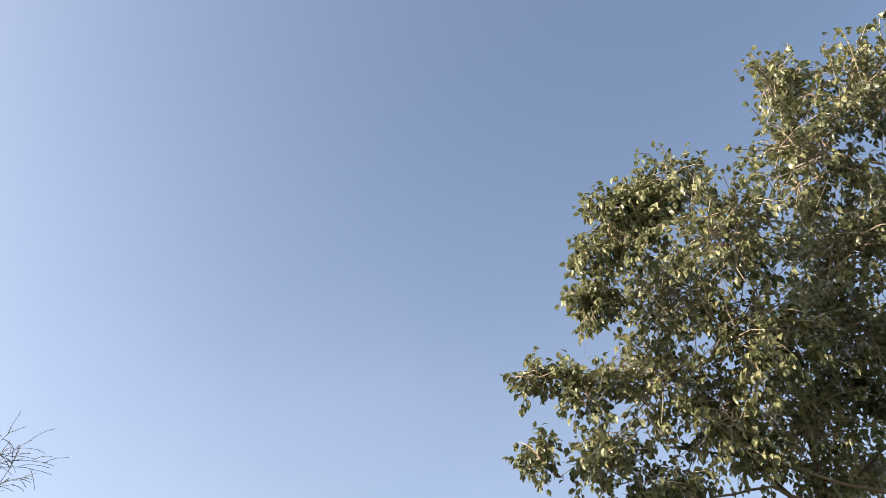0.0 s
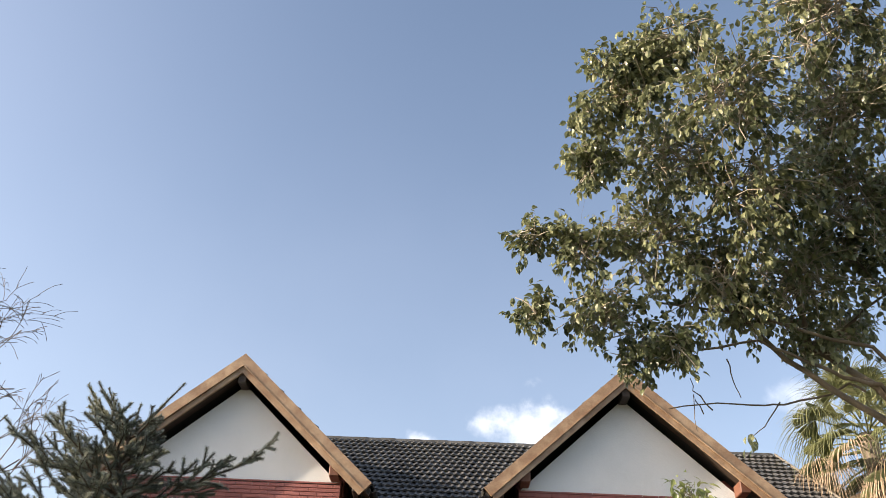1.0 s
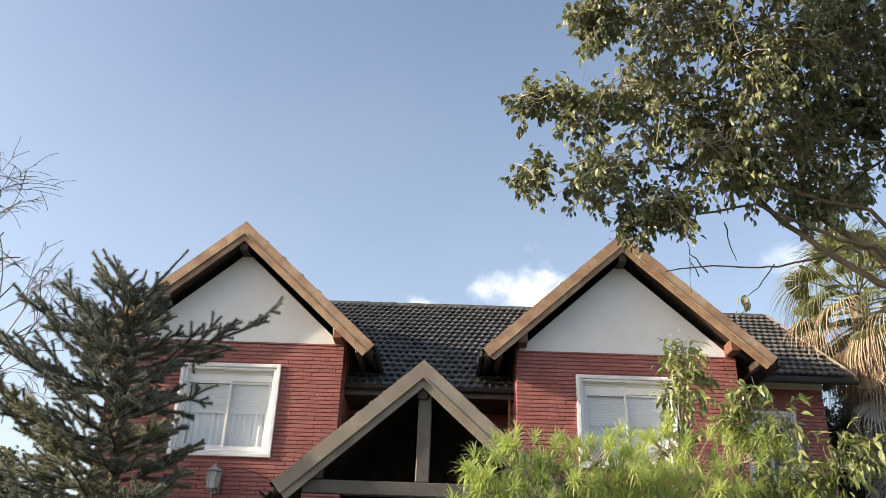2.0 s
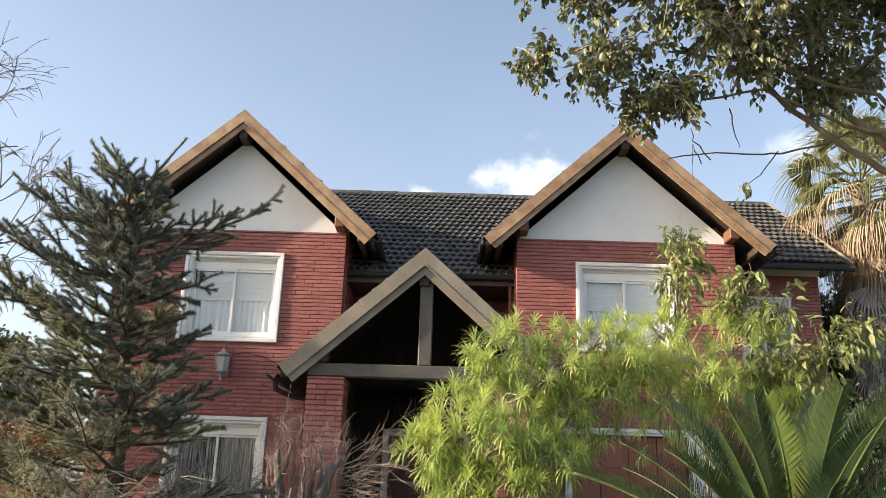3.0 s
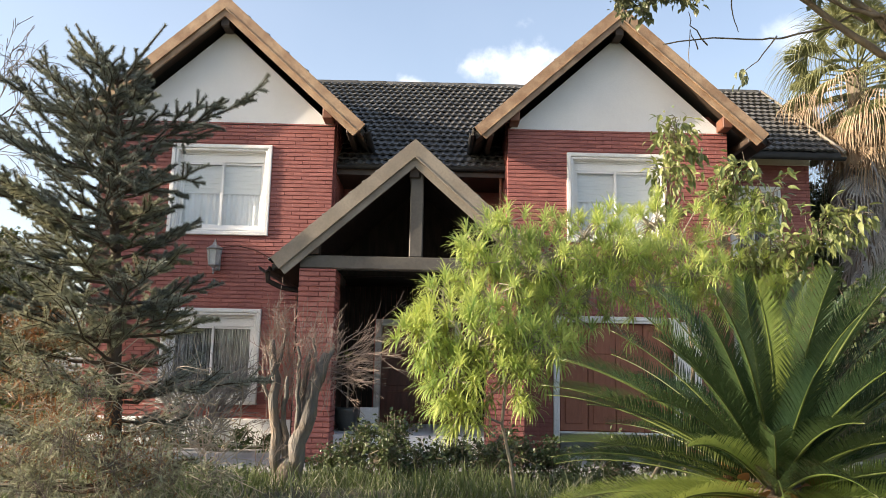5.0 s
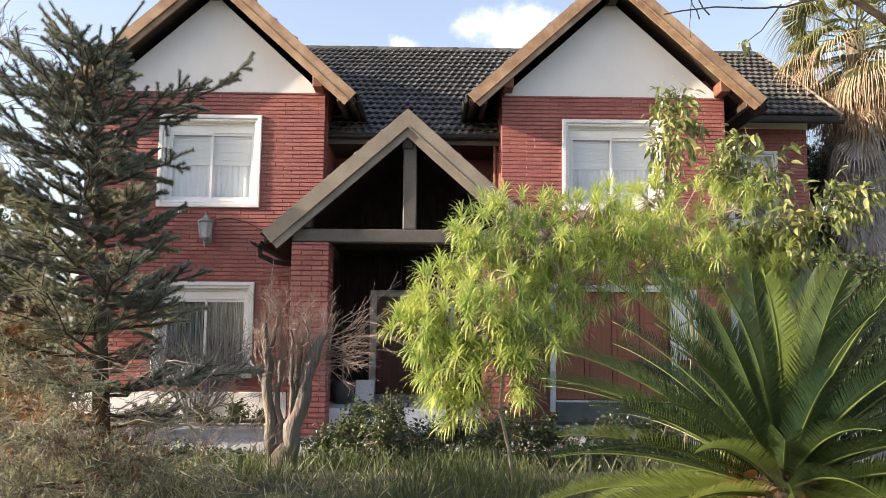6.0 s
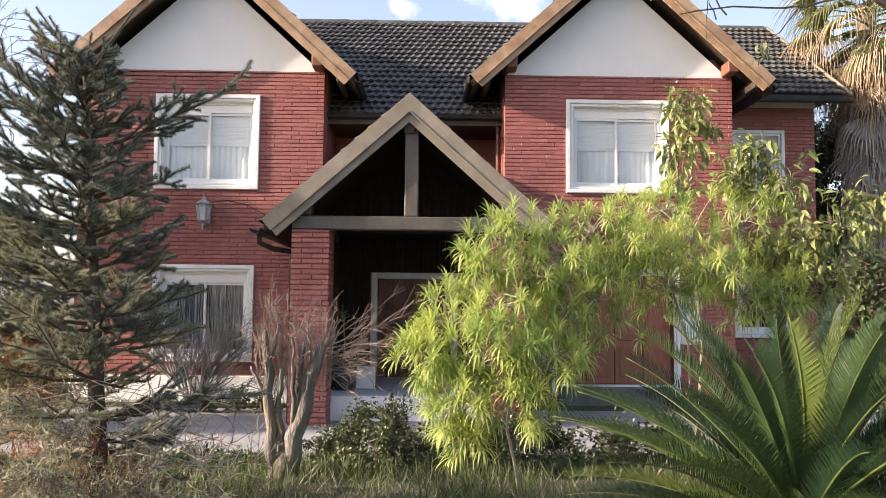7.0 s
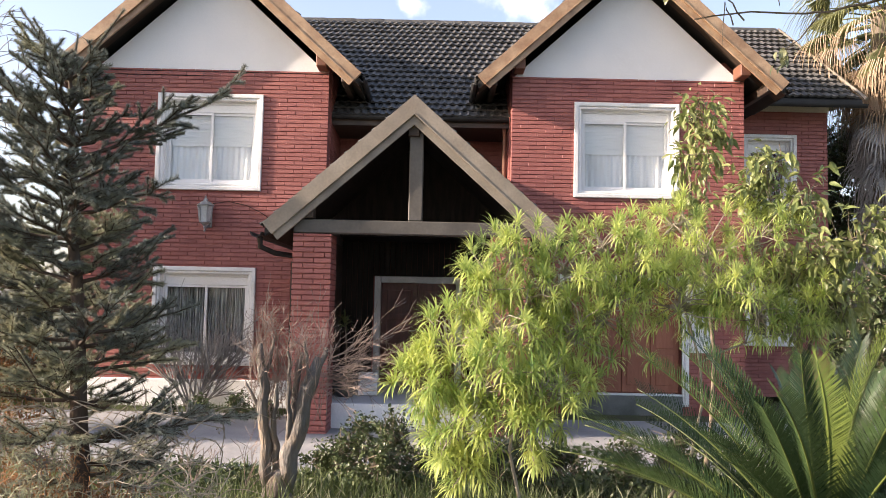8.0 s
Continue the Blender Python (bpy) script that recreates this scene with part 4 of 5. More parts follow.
PALM_DEAD = surface("dry grey-brown palm fans", (0.29, 0.205, 0.13), (0.52, 0.395, 0.28), 2, 0.85, 50, 0, own=0.6, leaf=0.15)
GRASS = surface("garden grass", (0.05, 0.085, 0.03), (0.16, 0.19, 0.065), 0.8, 0.55, 60, 0, island=0.5, leaf=0.4)
BUSH_LEAF = surface("dark bush leaves", (0.035, 0.055, 0.022), (0.085, 0.11, 0.04), 2, 0.4, 60, 0, island=0.6, leaf=0.2)
HEDGE_LEAF = surface("yellow-green hedge leaves", (0.08, 0.11, 0.03), (0.2, 0.2, 0.06), 1.5, 0.5, 60, 0, island=0.6, leaf=0.3)
DRY_LEAF = surface("dry tan and green sprigs", (0.13, 0.155, 0.085), (0.38, 0.37, 0.25), 1.8, 0.7, 60, 0, island=0.6, leaf=0.3)
GREY_DEAD = surface("grey hanging dead palm leaves", (0.24, 0.23, 0.225), (0.52, 0.5, 0.48), 3, 0.85, 50, 0, own=0.6, leaf=0.15)
# tan of faded needles, and the painted sunlight of the left boughs
FADED_SUNLIT_NEEDLES = surface("faded and sunlit tan-green fir needles", (0.1, 0.125, 0.08), (0.44, 0.43, 0.3), 3, 0.6, 60, 0, island=0.5, leaf=0.2)
RUST_LEAF = surface("rust-brown dead needles", (0.2, 0.085, 0.035), (0.34, 0.17, 0.075), 3, 0.8, 60, 0, island=0.6, leaf=0.2)


def leafy(thing_name, label, category, root, lobes, bark, leaves, shape, size, twigs, per_twig, droop=0.3, rosette=False, trunk_r=0.05, group="", seed=1, twig_r=0.004, up=0.25, twig_bark=None):
    """A woody plant: stems from its root to each mass of foliage, twigs in every mass, leaves along or at the ends of the twigs."""
    random.seed(seed)
    plant = thing(thing_name, label, category, group)
    root = Vector(root)
    wood, fine, crown = Mesh(), Mesh(), Foliage(shape)
    nodes = [(root, 0)]
    for cx, cy, cz, r in sorted(lobes, key=lambda l: (Vector(l[:3]) - root).length):
        c = Vector((cx, cy, cz))
        start, level = min(nodes, key=lambda n: (n[0] - c).length * 1.0 + (0.5 if n[0].z > c.z + 0.1 else 0) - 0.15 * (n[1] == 0))
        path = wander(start, c)
        r0 = trunk_r * 0.62 ** level
        wood.tube(path, [r0 * (1 - 0.45 * i / (len(path) - 1)) for i in range(len(path))], 6)
        nodes += [(p, level + 1) for p in path[1:]]
        for _ in range(max(2, int(twigs * (r / 0.4) ** 1.6)) if not rosette else twigs):
            w = sphere_way(up)
            tip = c + w * r * random.uniform(0.6, 1.22 if not rosette else 1.45)
            foot = c + sphere_way() * r * random.uniform(0.1, 0.6) if not rosette else c - w * r * 0.2
            line = wander(foot, tip, 0.18, 3)
            fine.tube(line, [twig_r * 1.5, twig_r * 1.2, twig_r, twig_r * 0.7], 4)
            axis = (line[-1] - line[-2]).normalized()
            if rosette:
                axis = (axis * random.uniform(0.7, 1.6) + Vector((-0.4, -0.6, 0.5))).normalized()
                for i in range(per_twig):
                    ang = 2.4 * i
                    side = axis.orthogonal().normalized()
                    side = math.cos(ang) * side + math.sin(ang) * axis.cross(side)
                    lean = 0.2 + 1.2 * (i / per_twig) ** 0.8 + random.uniform(-0.15, 0.15)
                    crown.leaf(line[-1] - axis * 0.04 * i / per_twig, axis * math.cos(lean) + side * math.sin(lean) + Vector((0, 0, -droop * random.uniform(0.2, 1.2))), size * random.uniform(0.7, 1.15), 0)
            else:
                for i in range(per_twig):
                    u = random.uniform(0.35, 1.05)
                    p = line[0].lerp(line[-1], u) + sphere_way() * size * 0.7
                    crown.leaf(p, sphere_way() * 0.8 + axis * 0.5 + Vector((0, 0, -droop)), size * random.uniform(0.6, 1.2))
    part("trunk" if trunk_r > 0.045 else "stem", wood, bark, plant, smooth=True)
    tagged(part("brushwood", fine, twig_bark or bark, plant), kind="stuff")
    part("crown" if trunk_r > 0.045 else "foliage", crown.mesh(), leaves, plant)
    return plant, wood, fine


# broad-leaved tree beside the drive
TREE_LOBES = [(3.6, -10.8, 6.6, 0.52), (3.0, -10.6, 6.9, 0.34), (3.2, -10.4, 6.3, 0.56), (2.1, -10.0, 6.3, 0.37), (1.7, -9.8, 5.8, 0.36), (2.4, -10.2, 5.5, 0.52), (3.4, -9.8, 5.8, 0.62),
              (1.5, -9.5, 5.4, 0.28), (2.2, -9.3, 5.7, 0.53), (2.7, -9.5, 5.1, 0.58), (3.6, -9.2, 5.4, 0.64), (1.0, -9.0, 5.0, 0.22), (1.4, -9.0, 4.9, 0.31), (1.0, -8.8, 4.4, 0.21),
              (2.0, -9.0, 5.0, 0.49), (1.6, -8.8, 4.4, 0.38), (2.5, -9.0, 4.65, 0.44), (3.2, -8.8, 4.8, 0.56), (2.1, -8.8, 4.1, 0.28), (1.9, -8.6, 4.1, 0.24), (2.8, -8.7, 4.45, 0.28), (3.3, -8.6, 4.28, 0.24), (3.7, -8.9, 5.0, 0.28), (3.9, -9.2, 4.6, 0.32), (1.58, -9.9, 6.1, 0.26), (1.42, -9.7, 5.75, 0.22), (1.4, -9.5, 5.45, 0.2), (1.9, -9.9, 6.1, 0.3)]
TREE_FAR = [(4.2, -10.0, 6.2, 0.6), (4.3, -9.0, 5.4, 0.62), (4.8, -9.5, 5.7, 0.7), (3.7, -8.4, 4.55, 0.32)]
FORK = Vector((4.0, -8.7, 3.5))
leafy("broadleaf_tree", "tall broad-leaved tree with olive leaves and pale branches", "tree", FORK, TREE_LOBES + TREE_FAR, BARK, TREE_LEAF, LEAF, 0.068, 54, 17, 0.6, trunk_r=0.04, seed=11, twig_r=0.004, twig_bark=PALE_BARK)
tree = bpy.data.objects["broadleaf_tree"]
random.seed(3)
part("bole", Mesh().tube([(4.75, -8.4, -0.2), (4.72, -8.42, 0.3), (4.65, -8.45, 1.2), (4.4, -8.55, 2.6), FORK], [0.24, 0.18, 0.15, 0.135, 0.11], 10), PALE_BARK, tree, "pale grey trunk", smooth=True)
sprays, hanging = Mesh(), Foliage(LEAF)
for path, r in (([FORK, (3.75, -8.6, 3.65), (3.5, -8.6, 3.83), (3.08, -8.6, 4.16), (2.81, -8.65, 4.42), (2.5, -8.8, 4.6)], 0.033), ([(3.95, -8.7, 3.6), (3.73, -8.7, 3.91), (3.46, -8.7, 3.96), (3.23, -8.7, 4.08), (2.99, -8.7, 4.19), (2.84, -8.7, 4.26), (2.34, -8.7, 4.16)], 0.02), ([(4.0, -8.8, 3.7), (3.7, -8.8, 4.19), (3.37, -8.8, 4.25), (2.96, -8.8, 4.4), (2.72, -8.8, 4.46), (2.04, -8.8, 4.53)], 0.02),
                ([(3.66, -8.6, 3.9), (3.59, -8.5, 4.02), (3.43, -8.5, 3.92), (3.04, -8.5, 3.81), (2.89, -8.5, 3.79), (2.49, -8.5, 3.8), (2.1, -8.5, 3.73)], 0.011),
                ([(2.45, -8.5, 3.74), (2.32, -8.5, 3.9), (2.3, -8.52, 4.0)], 0.006), ([(2.38, -8.5, 3.7), (2.31, -8.5, 3.86), (2.3, -8.5, 3.55)], 0.005), ([(3.0, -8.5, 3.82), (2.85, -8.48, 3.62), (2.72, -8.46, 3.52)], 0.006), (([(2.6, -8.6, 4.15), (2.62, -8.58, 3.95), (2.67, -8.56, 3.82)]), 0.006)):
    pts = [Vector(p) for p in path]
    smooth_pts = []
    for a, b in zip(pts, pts[1:]):
        smooth_pts += [a.lerp(b, i / 3) + sphere_way() * 0.008 for i in range(3)]
    smooth_pts.append(pts[-1])
    sprays.tube(smooth_pts, [r * (1 - 0.55 * i / (len(smooth_pts) - 1)) for i in range(len(smooth_pts))], 6)
for _ in range(9):
    hanging.leaf(Vector((2.7, -8.46, 3.5)) + sphere_way() * 0.07, sphere_way() * 0.5 + Vector((0, 0, -0.8)), random.uniform(0.06, 0.1))
part("low_branch", sprays, BARK, tree, smooth=True)
part("leaf_spray", hanging.mesh(), TREE_LEAF, tree)

# narrow-leaved shrub and saplings before the entrance
leafy("flowering_shrub", "large shrub with bright narrow drooping leaves", "shrub", (0.95, -8.7, 0.25), [(0.6, -9.4, 1.8, 0.2), (0.45, -9.6, 1.5, 0.19), (0.3, -9.7, 1.3, 0.15), (0.8, -9.2, 2.0, 0.21), (0.7, -9.5, 1.6, 0.23), (1.0, -9.2, 1.8, 0.26), (0.6, -9.8, 1.3, 0.21), (0.9, -9.7, 1.3, 0.17), (0.47, -9.8, 1.1, 0.15), (0.8, -9.8, 1.12, 0.16), (0.5, -9.8, 0.9, 0.09), (1.15, -9.3, 1.55, 0.18), (1.05, -9.5, 1.3, 0.18), (0.95, -9.1, 1.5, 0.22)],
      PALE_BARK, SHRUB_LEAF, STRAP, 0.12, 28, 30, 0.03, up=0.4, rosette=True, trunk_r=0.013, seed=21, group="narrow-leaved shrubs")
leafy("flowering_shrub", "large shrub with bright narrow drooping leaves", "shrub", (1.95, -8.1, 0.25), [(1.4, -8.9, 2.1, 0.25), (1.7, -8.7, 2.0, 0.28), (2.2, -8.5, 2.1, 0.29), (2.6, -8.3, 2.2, 0.27), (2.0, -8.4, 2.3, 0.21), (1.45, -8.9, 1.8, 0.2), (2.0, -8.6, 1.75, 0.22), (2.5, -8.4, 1.8, 0.22), (1.15, -9.0, 1.95, 0.2), (1.7, -8.6, 1.8, 0.3), (2.35, -8.3, 1.95, 0.3), (2.75, -8.3, 1.75, 0.28), (3.0, -8.3, 1.95, 0.26), (2.75, -8.2, 2.3, 0.2), (1.6, -8.95, 1.9, 0.22), (1.85, -8.95, 1.75, 0.2), (2.15, -8.9, 1.85, 0.22), (2.4, -8.85, 1.7, 0.2), (2.95, -8.5, 1.8, 0.2), (2.75, -8.6, 1.6, 0.18), (1.35, -9.1, 1.65, 0.2)],
      PALE_BARK, SHRUB_LEAF, STRAP, 0.12, 19, 30, 0.03, up=0.4, rosette=True, trunk_r=0.013, seed=22, group="narrow-leaved shrubs")
leafy("sapling", "young tree with light green broad leaves beside the shrub", "tree", (2.4, -7.7, 0.2), [(2.4, -7.7, 3.25, 0.2), (2.3, -7.8, 2.85, 0.19), (2.45, -7.8, 3.05, 0.14), (2.3, -7.8, 2.5, 0.16)], BARK, SAPLING_LEAF, LONG_LEAF, 0.1, 56, 9, 0.6, trunk_r=0.02, seed=23, group="saplings", twig_r=0.003)
leafy("sapling", "young tree with light green broad leaves beside the shrub", "tree", (2.85, -8.3, 0.2), [(2.7, -8.3, 2.7, 0.23), (2.9, -8.4, 2.5, 0.22), (2.6, -8.2, 2.5, 0.18), (2.9, -8.6, 2.1, 0.2), (3.2, -8.6, 2.2, 0.2), (3.4, -8.6, 2.3, 0.2), (2.75, -8.4, 2.0, 0.18), (3.1, -8.5, 1.85, 0.2), (2.95, -8.4, 1.65, 0.18)], BARK, SAPLING_LEAF, LONG_LEAF, 0.1, 50, 8, 0.55, trunk_r=0.02, seed=24, group="saplings", twig_r=0.003)


# fir
def fir():
    random.seed(31)
    plant = thing("fir_tree", "small blue-green fir with thin lower branches", "tree")
    base, top = Vector((-1.52, -9.4, 0.1)), Vector((-1.74, -9.42, 3.05))
    dead = Foliage(NEEDLE)

    def at(z):
        return base.lerp(top, (z - base.z) / (top.z - base.z))

    stem = [at(base.z + (top.z - base.z) * i / 12) + Vector((random.uniform(-0.012, 0.012), random.uniform(-0.012, 0.012), 0)) for i in range(13)]
    part("trunk", Mesh().tube(stem, [0.058 * (1 - i / 12) + 0.01 for i in range(13)], 8), DARK_BARK, plant, smooth=True)

    def brush(needles, line, dense, long, cover=1.0):
        """Short stiff needles all round a twig, pointing forward, so thick that the twig reads as a blunt brush."""
        for a, b in zip(line, line[1:]):
            d = b - a
            ahead = d.normalized()
            side = ahead.orthogonal().normalized()
            other = ahead.cross(side)
            for i in range(int(d.length * dense * cover)):
                t = random.uniform(0, 2 * math.pi)
                w = ahead * random.uniform(0.3, 0.9) + side * math.cos(t) + other * math.sin(t) + Vector((0, 0, 0.2))
                needles.leaf(a.lerp(b, random.random()), w, long * random.uniform(0.75, 1.15))

    def bough(start, way, length, cover, rise, coat=NEEDLES):
        """A bough in a flat spray: side twigs in pairs, shorter towards the tip, each with its own side twigs."""
        way = way.normalized()
        line = [start + way * length * u + Vector((0, 0, rise * length * (u * u - 0.45 * u))) for u in (0, 0.2, 0.4, 0.6, 0.8, 1.0)]
        line = [p + sphere_way() * 0.04 * n / 5 for n, p in enumerate(line)]
        wood, needles = Mesh(), Foliage(NEEDLE)
        wood.tube(line, [0.013, 0.011, 0.009, 0.007, 0.005, 0.004], 5)
        brush(needles, line[2:], 2400, 0.026, cover)
        side = way.cross(Vector((0, 0, 1))).normalized()
        count = max(4, int(length * 9))
        for n in range(count):
            u = 0.22 + 0.78 * (n + random.random() * 0.5) / count
            i = min(4, int(u * 5))
            p = line[i].lerp(line[i + 1], u * 5 - i)
            for s in (-1, 1):
                if random.random() > 0.55 + 0.4 * cover:
                    continue
                l = (length * 0.36 * (1.05 - u) + 0.075) * random.uniform(0.7, 1.15)
                w = (way * 0.75 + side * s * random.uniform(0.6, 1.0) + Vector((0, 0, random.uniform(-0.4, 0.6)))).normalized()
                tip = p + w * l + Vector((0, 0, random.uniform(0.0, 0.3) * l))
                twig = [p, p.lerp(tip, 0.5) + sphere_way() * 0.006, tip]
                wood.tube(twig, [0.005, 0.0035, 0.003], 4)
                brush(needles, twig, 2400, 0.026, cover)
                for k in (0.35, 0.65) if l > 0.22 else ((0.45,) if l > 0.14 else ()):
                    q = p.lerp(tip, k)
                    for s2 in (-1, 1):
                        t2 = q + (w * 0.8 + w.cross(Vector((0, 0, 1))) * s2 * 0.65 + Vector((0, 0, random.uniform(-0.4, 0.6)))).normalized() * l * 0.42
                        wood.tube([q, t2], [0.003, 0.0025], 3)
                        brush(needles, [q, t2], 2400, 0.024, cover)
        limb = part("bough", wood, DARK_BARK, plant)
        tagged(part("needle_coat", needles.mesh(), coat, limb), kind="stuff")

    z, turn = 0.42, 0.4
    while z < 2.98:
        share = max(0.0, (z - 0.55) / 2.5)
        length = 0.92 * (1 - share) ** 0.5 + 0.2
        low = z < 1.3
        for k in range(5 if low else 7):
            a = turn + k * 2 * math.pi / (5 if low else 7) + random.uniform(-0.3, 0.3)
            reach = 0.84 - 0.28 * math.cos(a) + 0.14 * math.sin(a)
            if low and math.cos(a) > 0.1:
                reach *= 0.62
            # pale coat: faded needles low down, sunlight painted on the left side above
            old = random.random() < (0.8 if low else (0.6 if z < 2.0 and math.cos(a) < 0.4 else 0.15))
            bough(at(z + random.uniform(-0.05, 0.05)), Vector((math.cos(a), math.sin(a), -0.05 + 0.6 * share + random.uniform(-0.15, 0.2))), length * random.uniform(0.7, 1.15) * reach, 0.5 if low else 0.95, 0.3, FADED_SUNLIT_NEEDLES if old else NEEDLES)
        turn += 1.1
        z += random.uniform(0.16, 0.2)
    bough(at(2.5), Vector((0.9, 0.25, 0.42)), 0.98, 0.9, 0.3)
    bough(at(2.2), Vector((0.75, -0.3, 0.1)), 0.62, 0.9, 0.2)
    bough(at(0.95), Vector((0.9, 0.1, 0.12)), 0.95, 0.6, 0.0)
    bough(at(2.62), Vector((-0.95, -0.1, 0.3)), 0.85, 0.9, 0.15)
    bough(at(2.35), Vector((-0.95, 0.1, 0.25)), 1.0, 0.9, 0.2)
    bough(at(2.05), Vector((-0.95, -0.15, 0.12)), 1.0, 0.9, 0.2)
    bough(at(1.75), Vector((-0.95, 0.1, 0.1)), 1.05, 0.85, 0.15, FADED_SUNLIT_NEEDLES)
    for dx, dy, l in ((-0.32, 0.02, 0.42), (0.3, -0.05, 0.4), (-0.02, 0.1, 0.3), (-0.18, -0.1, 0.32), (0.14, 0.1, 0.3)):
        p = at(2.95)
        tip = p + Vector((dx, dy, l))
        needles = Foliage(NEEDLE)
        brush(needles, [p, p.lerp(tip, 0.5), tip], 2200, 0.022)
        limb = part("leader", Mesh().tube([p, p.lerp(tip, 0.5), tip], [0.008, 0.006, 0.004], 5), DARK_BARK, plant)
        tagged(part("needle_coat", needles.mesh(), NEEDLES, limb), kind="stuff")
    for _ in range(5200):
        c = random.choice((Vector((-2.05, -9.45, 1.38)), Vector((-2.0, -9.5, 1.05)), Vector((-1.7, -9.7, 0.8)), Vector((-1.4, -9.6, 0.6)), Vector((-1.95, -9.6, 0.65))))
        dead.leaf(c + Vector((random.gauss(0, 0.14), random.gauss(0, 0.12), random.gauss(0, 0.08))), sphere_way(-0.6), random.uniform(0.03, 0.07))
    straggle = Mesh()
    for _ in range(330):
        p = Vector((random.uniform(-2.15, -0.75), random.uniform(-9.75, -9.1), random.uniform(0.35, 1.15)))
        line = wander(p, p + Vector((random.gauss(0, 0.22), random.gauss(0, 0.15), random.gauss(0.02, 0.12))), 0.25, 4)
        straggle.tube(line, [0.004, 0.0035, 0.003, 0.0022, 0.0015], 4)
    tagged(part("brushwood", straggle, PALE_BARK, plant, "pale dead twigs low on the trunk"), kind="stuff")
    part("dead_spray", dead.mesh(), RUST_LEAF, plant, "rust-brown dead needles")


fir()


RIB = surface("green leaf midrib", (0.05, 0.075, 0.02), (0.11, 0.14, 0.035), 3, 0.4, 40, 0)


# cycad
def cycad():
    random.seed(41)
    plant = thing("sago_palm", "sago cycad with a crown of glossy arching fronds", "palm")
    centre = Vector((1.97, -10.55, 0.72))
    woody = Mesh().lathe((centre.x, centre.y, 0.1), [(0.2, 0), (0.22, 0.2), (0.2, 0.46), (0.12, 0.6), (0.03, 0.66)], 14)
    part("trunk", woody, DARK_BARK, plant, smooth=True)
    scales = Foliage(LEAF)
    for i in range(260):
        a, z = 2.4 * i, 0.12 + 0.6 * i / 260
        w = Vector((math.cos(a), math.sin(a), 0.6))
        scales.leaf(Vector((centre.x, centre.y, z)) + Vector((w.x, w.y, 0)) * 0.19, w, 0.09)
    part("leaf_base_ring", scales.mesh(), RUST_LEAF, plant, "brown old leaf bases")
    kinds = []
    for bend, long in ((0.45, 1.0), (0.5, 1.1), (0.55, 1.14), (0.4, 0.92), (0.65, 1.1)):
        rachis, leaflets = [], Foliage(([(-0.016, 0, 0), (0.016, 0, 0), (0.021, 0.5, 0.015), (-0.021, 0.5, 0.015), (0.011, 0.85, -0.02), (-0.011, 0.85, -0.02), (0, 1, -0.06)], [(0, 1, 2, 3), (3, 2, 4, 5), (5, 4, 6)]))
        p, tilt, steps = Vector((0, 0, 0)), 0.0, 22
        for i in range(steps + 1):
            rachis.append(p.copy())
            tilt = -bend * (i / steps) ** 1.8
            p = p + Vector((0, math.cos(tilt), math.sin(tilt))) * long / steps
        for i in range(216):
            u = 0.1 + 0.9 * (i // 2) / 108
            s = -1 if i % 2 else 1
            k = min(steps - 1, int(u * steps))
            q = rachis[k].lerp(rachis[k + 1], u * steps - k)
            ahead = (rachis[k + 1] - rachis[k]).normalized()
            over = Vector((0, -ahead.z, ahead.y))
            size = 0.112 * math.sin(math.pi * min(1, (0.2 + 0.74 * u))) ** 0.5 + 0.02
            w = Vector((s, 0, 0)) * 0.85 + ahead * (0.65 + 0.5 * u) + over * 0.75
            leaflets.leaf(q, w + sphere_way() * 0.08, size * random.uniform(0.93, 1.05), s * 0.3)
        blade = leaflets.mesh()
        kinds.append((blade.data("frond", CYCAD_LEAF), blade.data("sunlit_frond", CYCAD_SUNLIT), Mesh().tube(rachis, [0.0085 * (1 - 0.75 * i / steps) for i in range(steps + 1)], 5).data("midrib", RIB, True)))
    rows = ((3, 80, 3), (5, 72, 0), (8, 62, 0), (12, 52, 1), (15, 42, 1), (18, 31, 2), (18, 19, 2), (15, 7, 4), (11, -5, 4))
    for r, (count, lift, kind) in enumerate(rows):
        for k in range(count):
            turn = 360 * k / count + r * 23 + random.uniform(-9, 9)
            # the bright blades carry painted sunlight, dealt oftener to the low rows
            old, young, rib = kinds[kind]
            blade = young if (k * 7 + r * 3) % 7 == 0 or r > 5 and k % 3 == 0 else old
            m = Matrix.Translation(centre + Vector((0, 0, -0.02 * r))) @ pose(0, 0, 0, 0, 0, turn) @ pose(0, 0, 0, lift + random.uniform(-7, 7), random.uniform(-14, 14), 0) @ Matrix.Translation((0, 0.05, 0)) @ Matrix.Scale(random.uniform(0.88, 1.06), 4)
            frond = new("frond", blade)
            frond.parent = plant
            frond.matrix_basis = m
            mid = new("midrib", rib)
            mid.parent = frond


cycad()


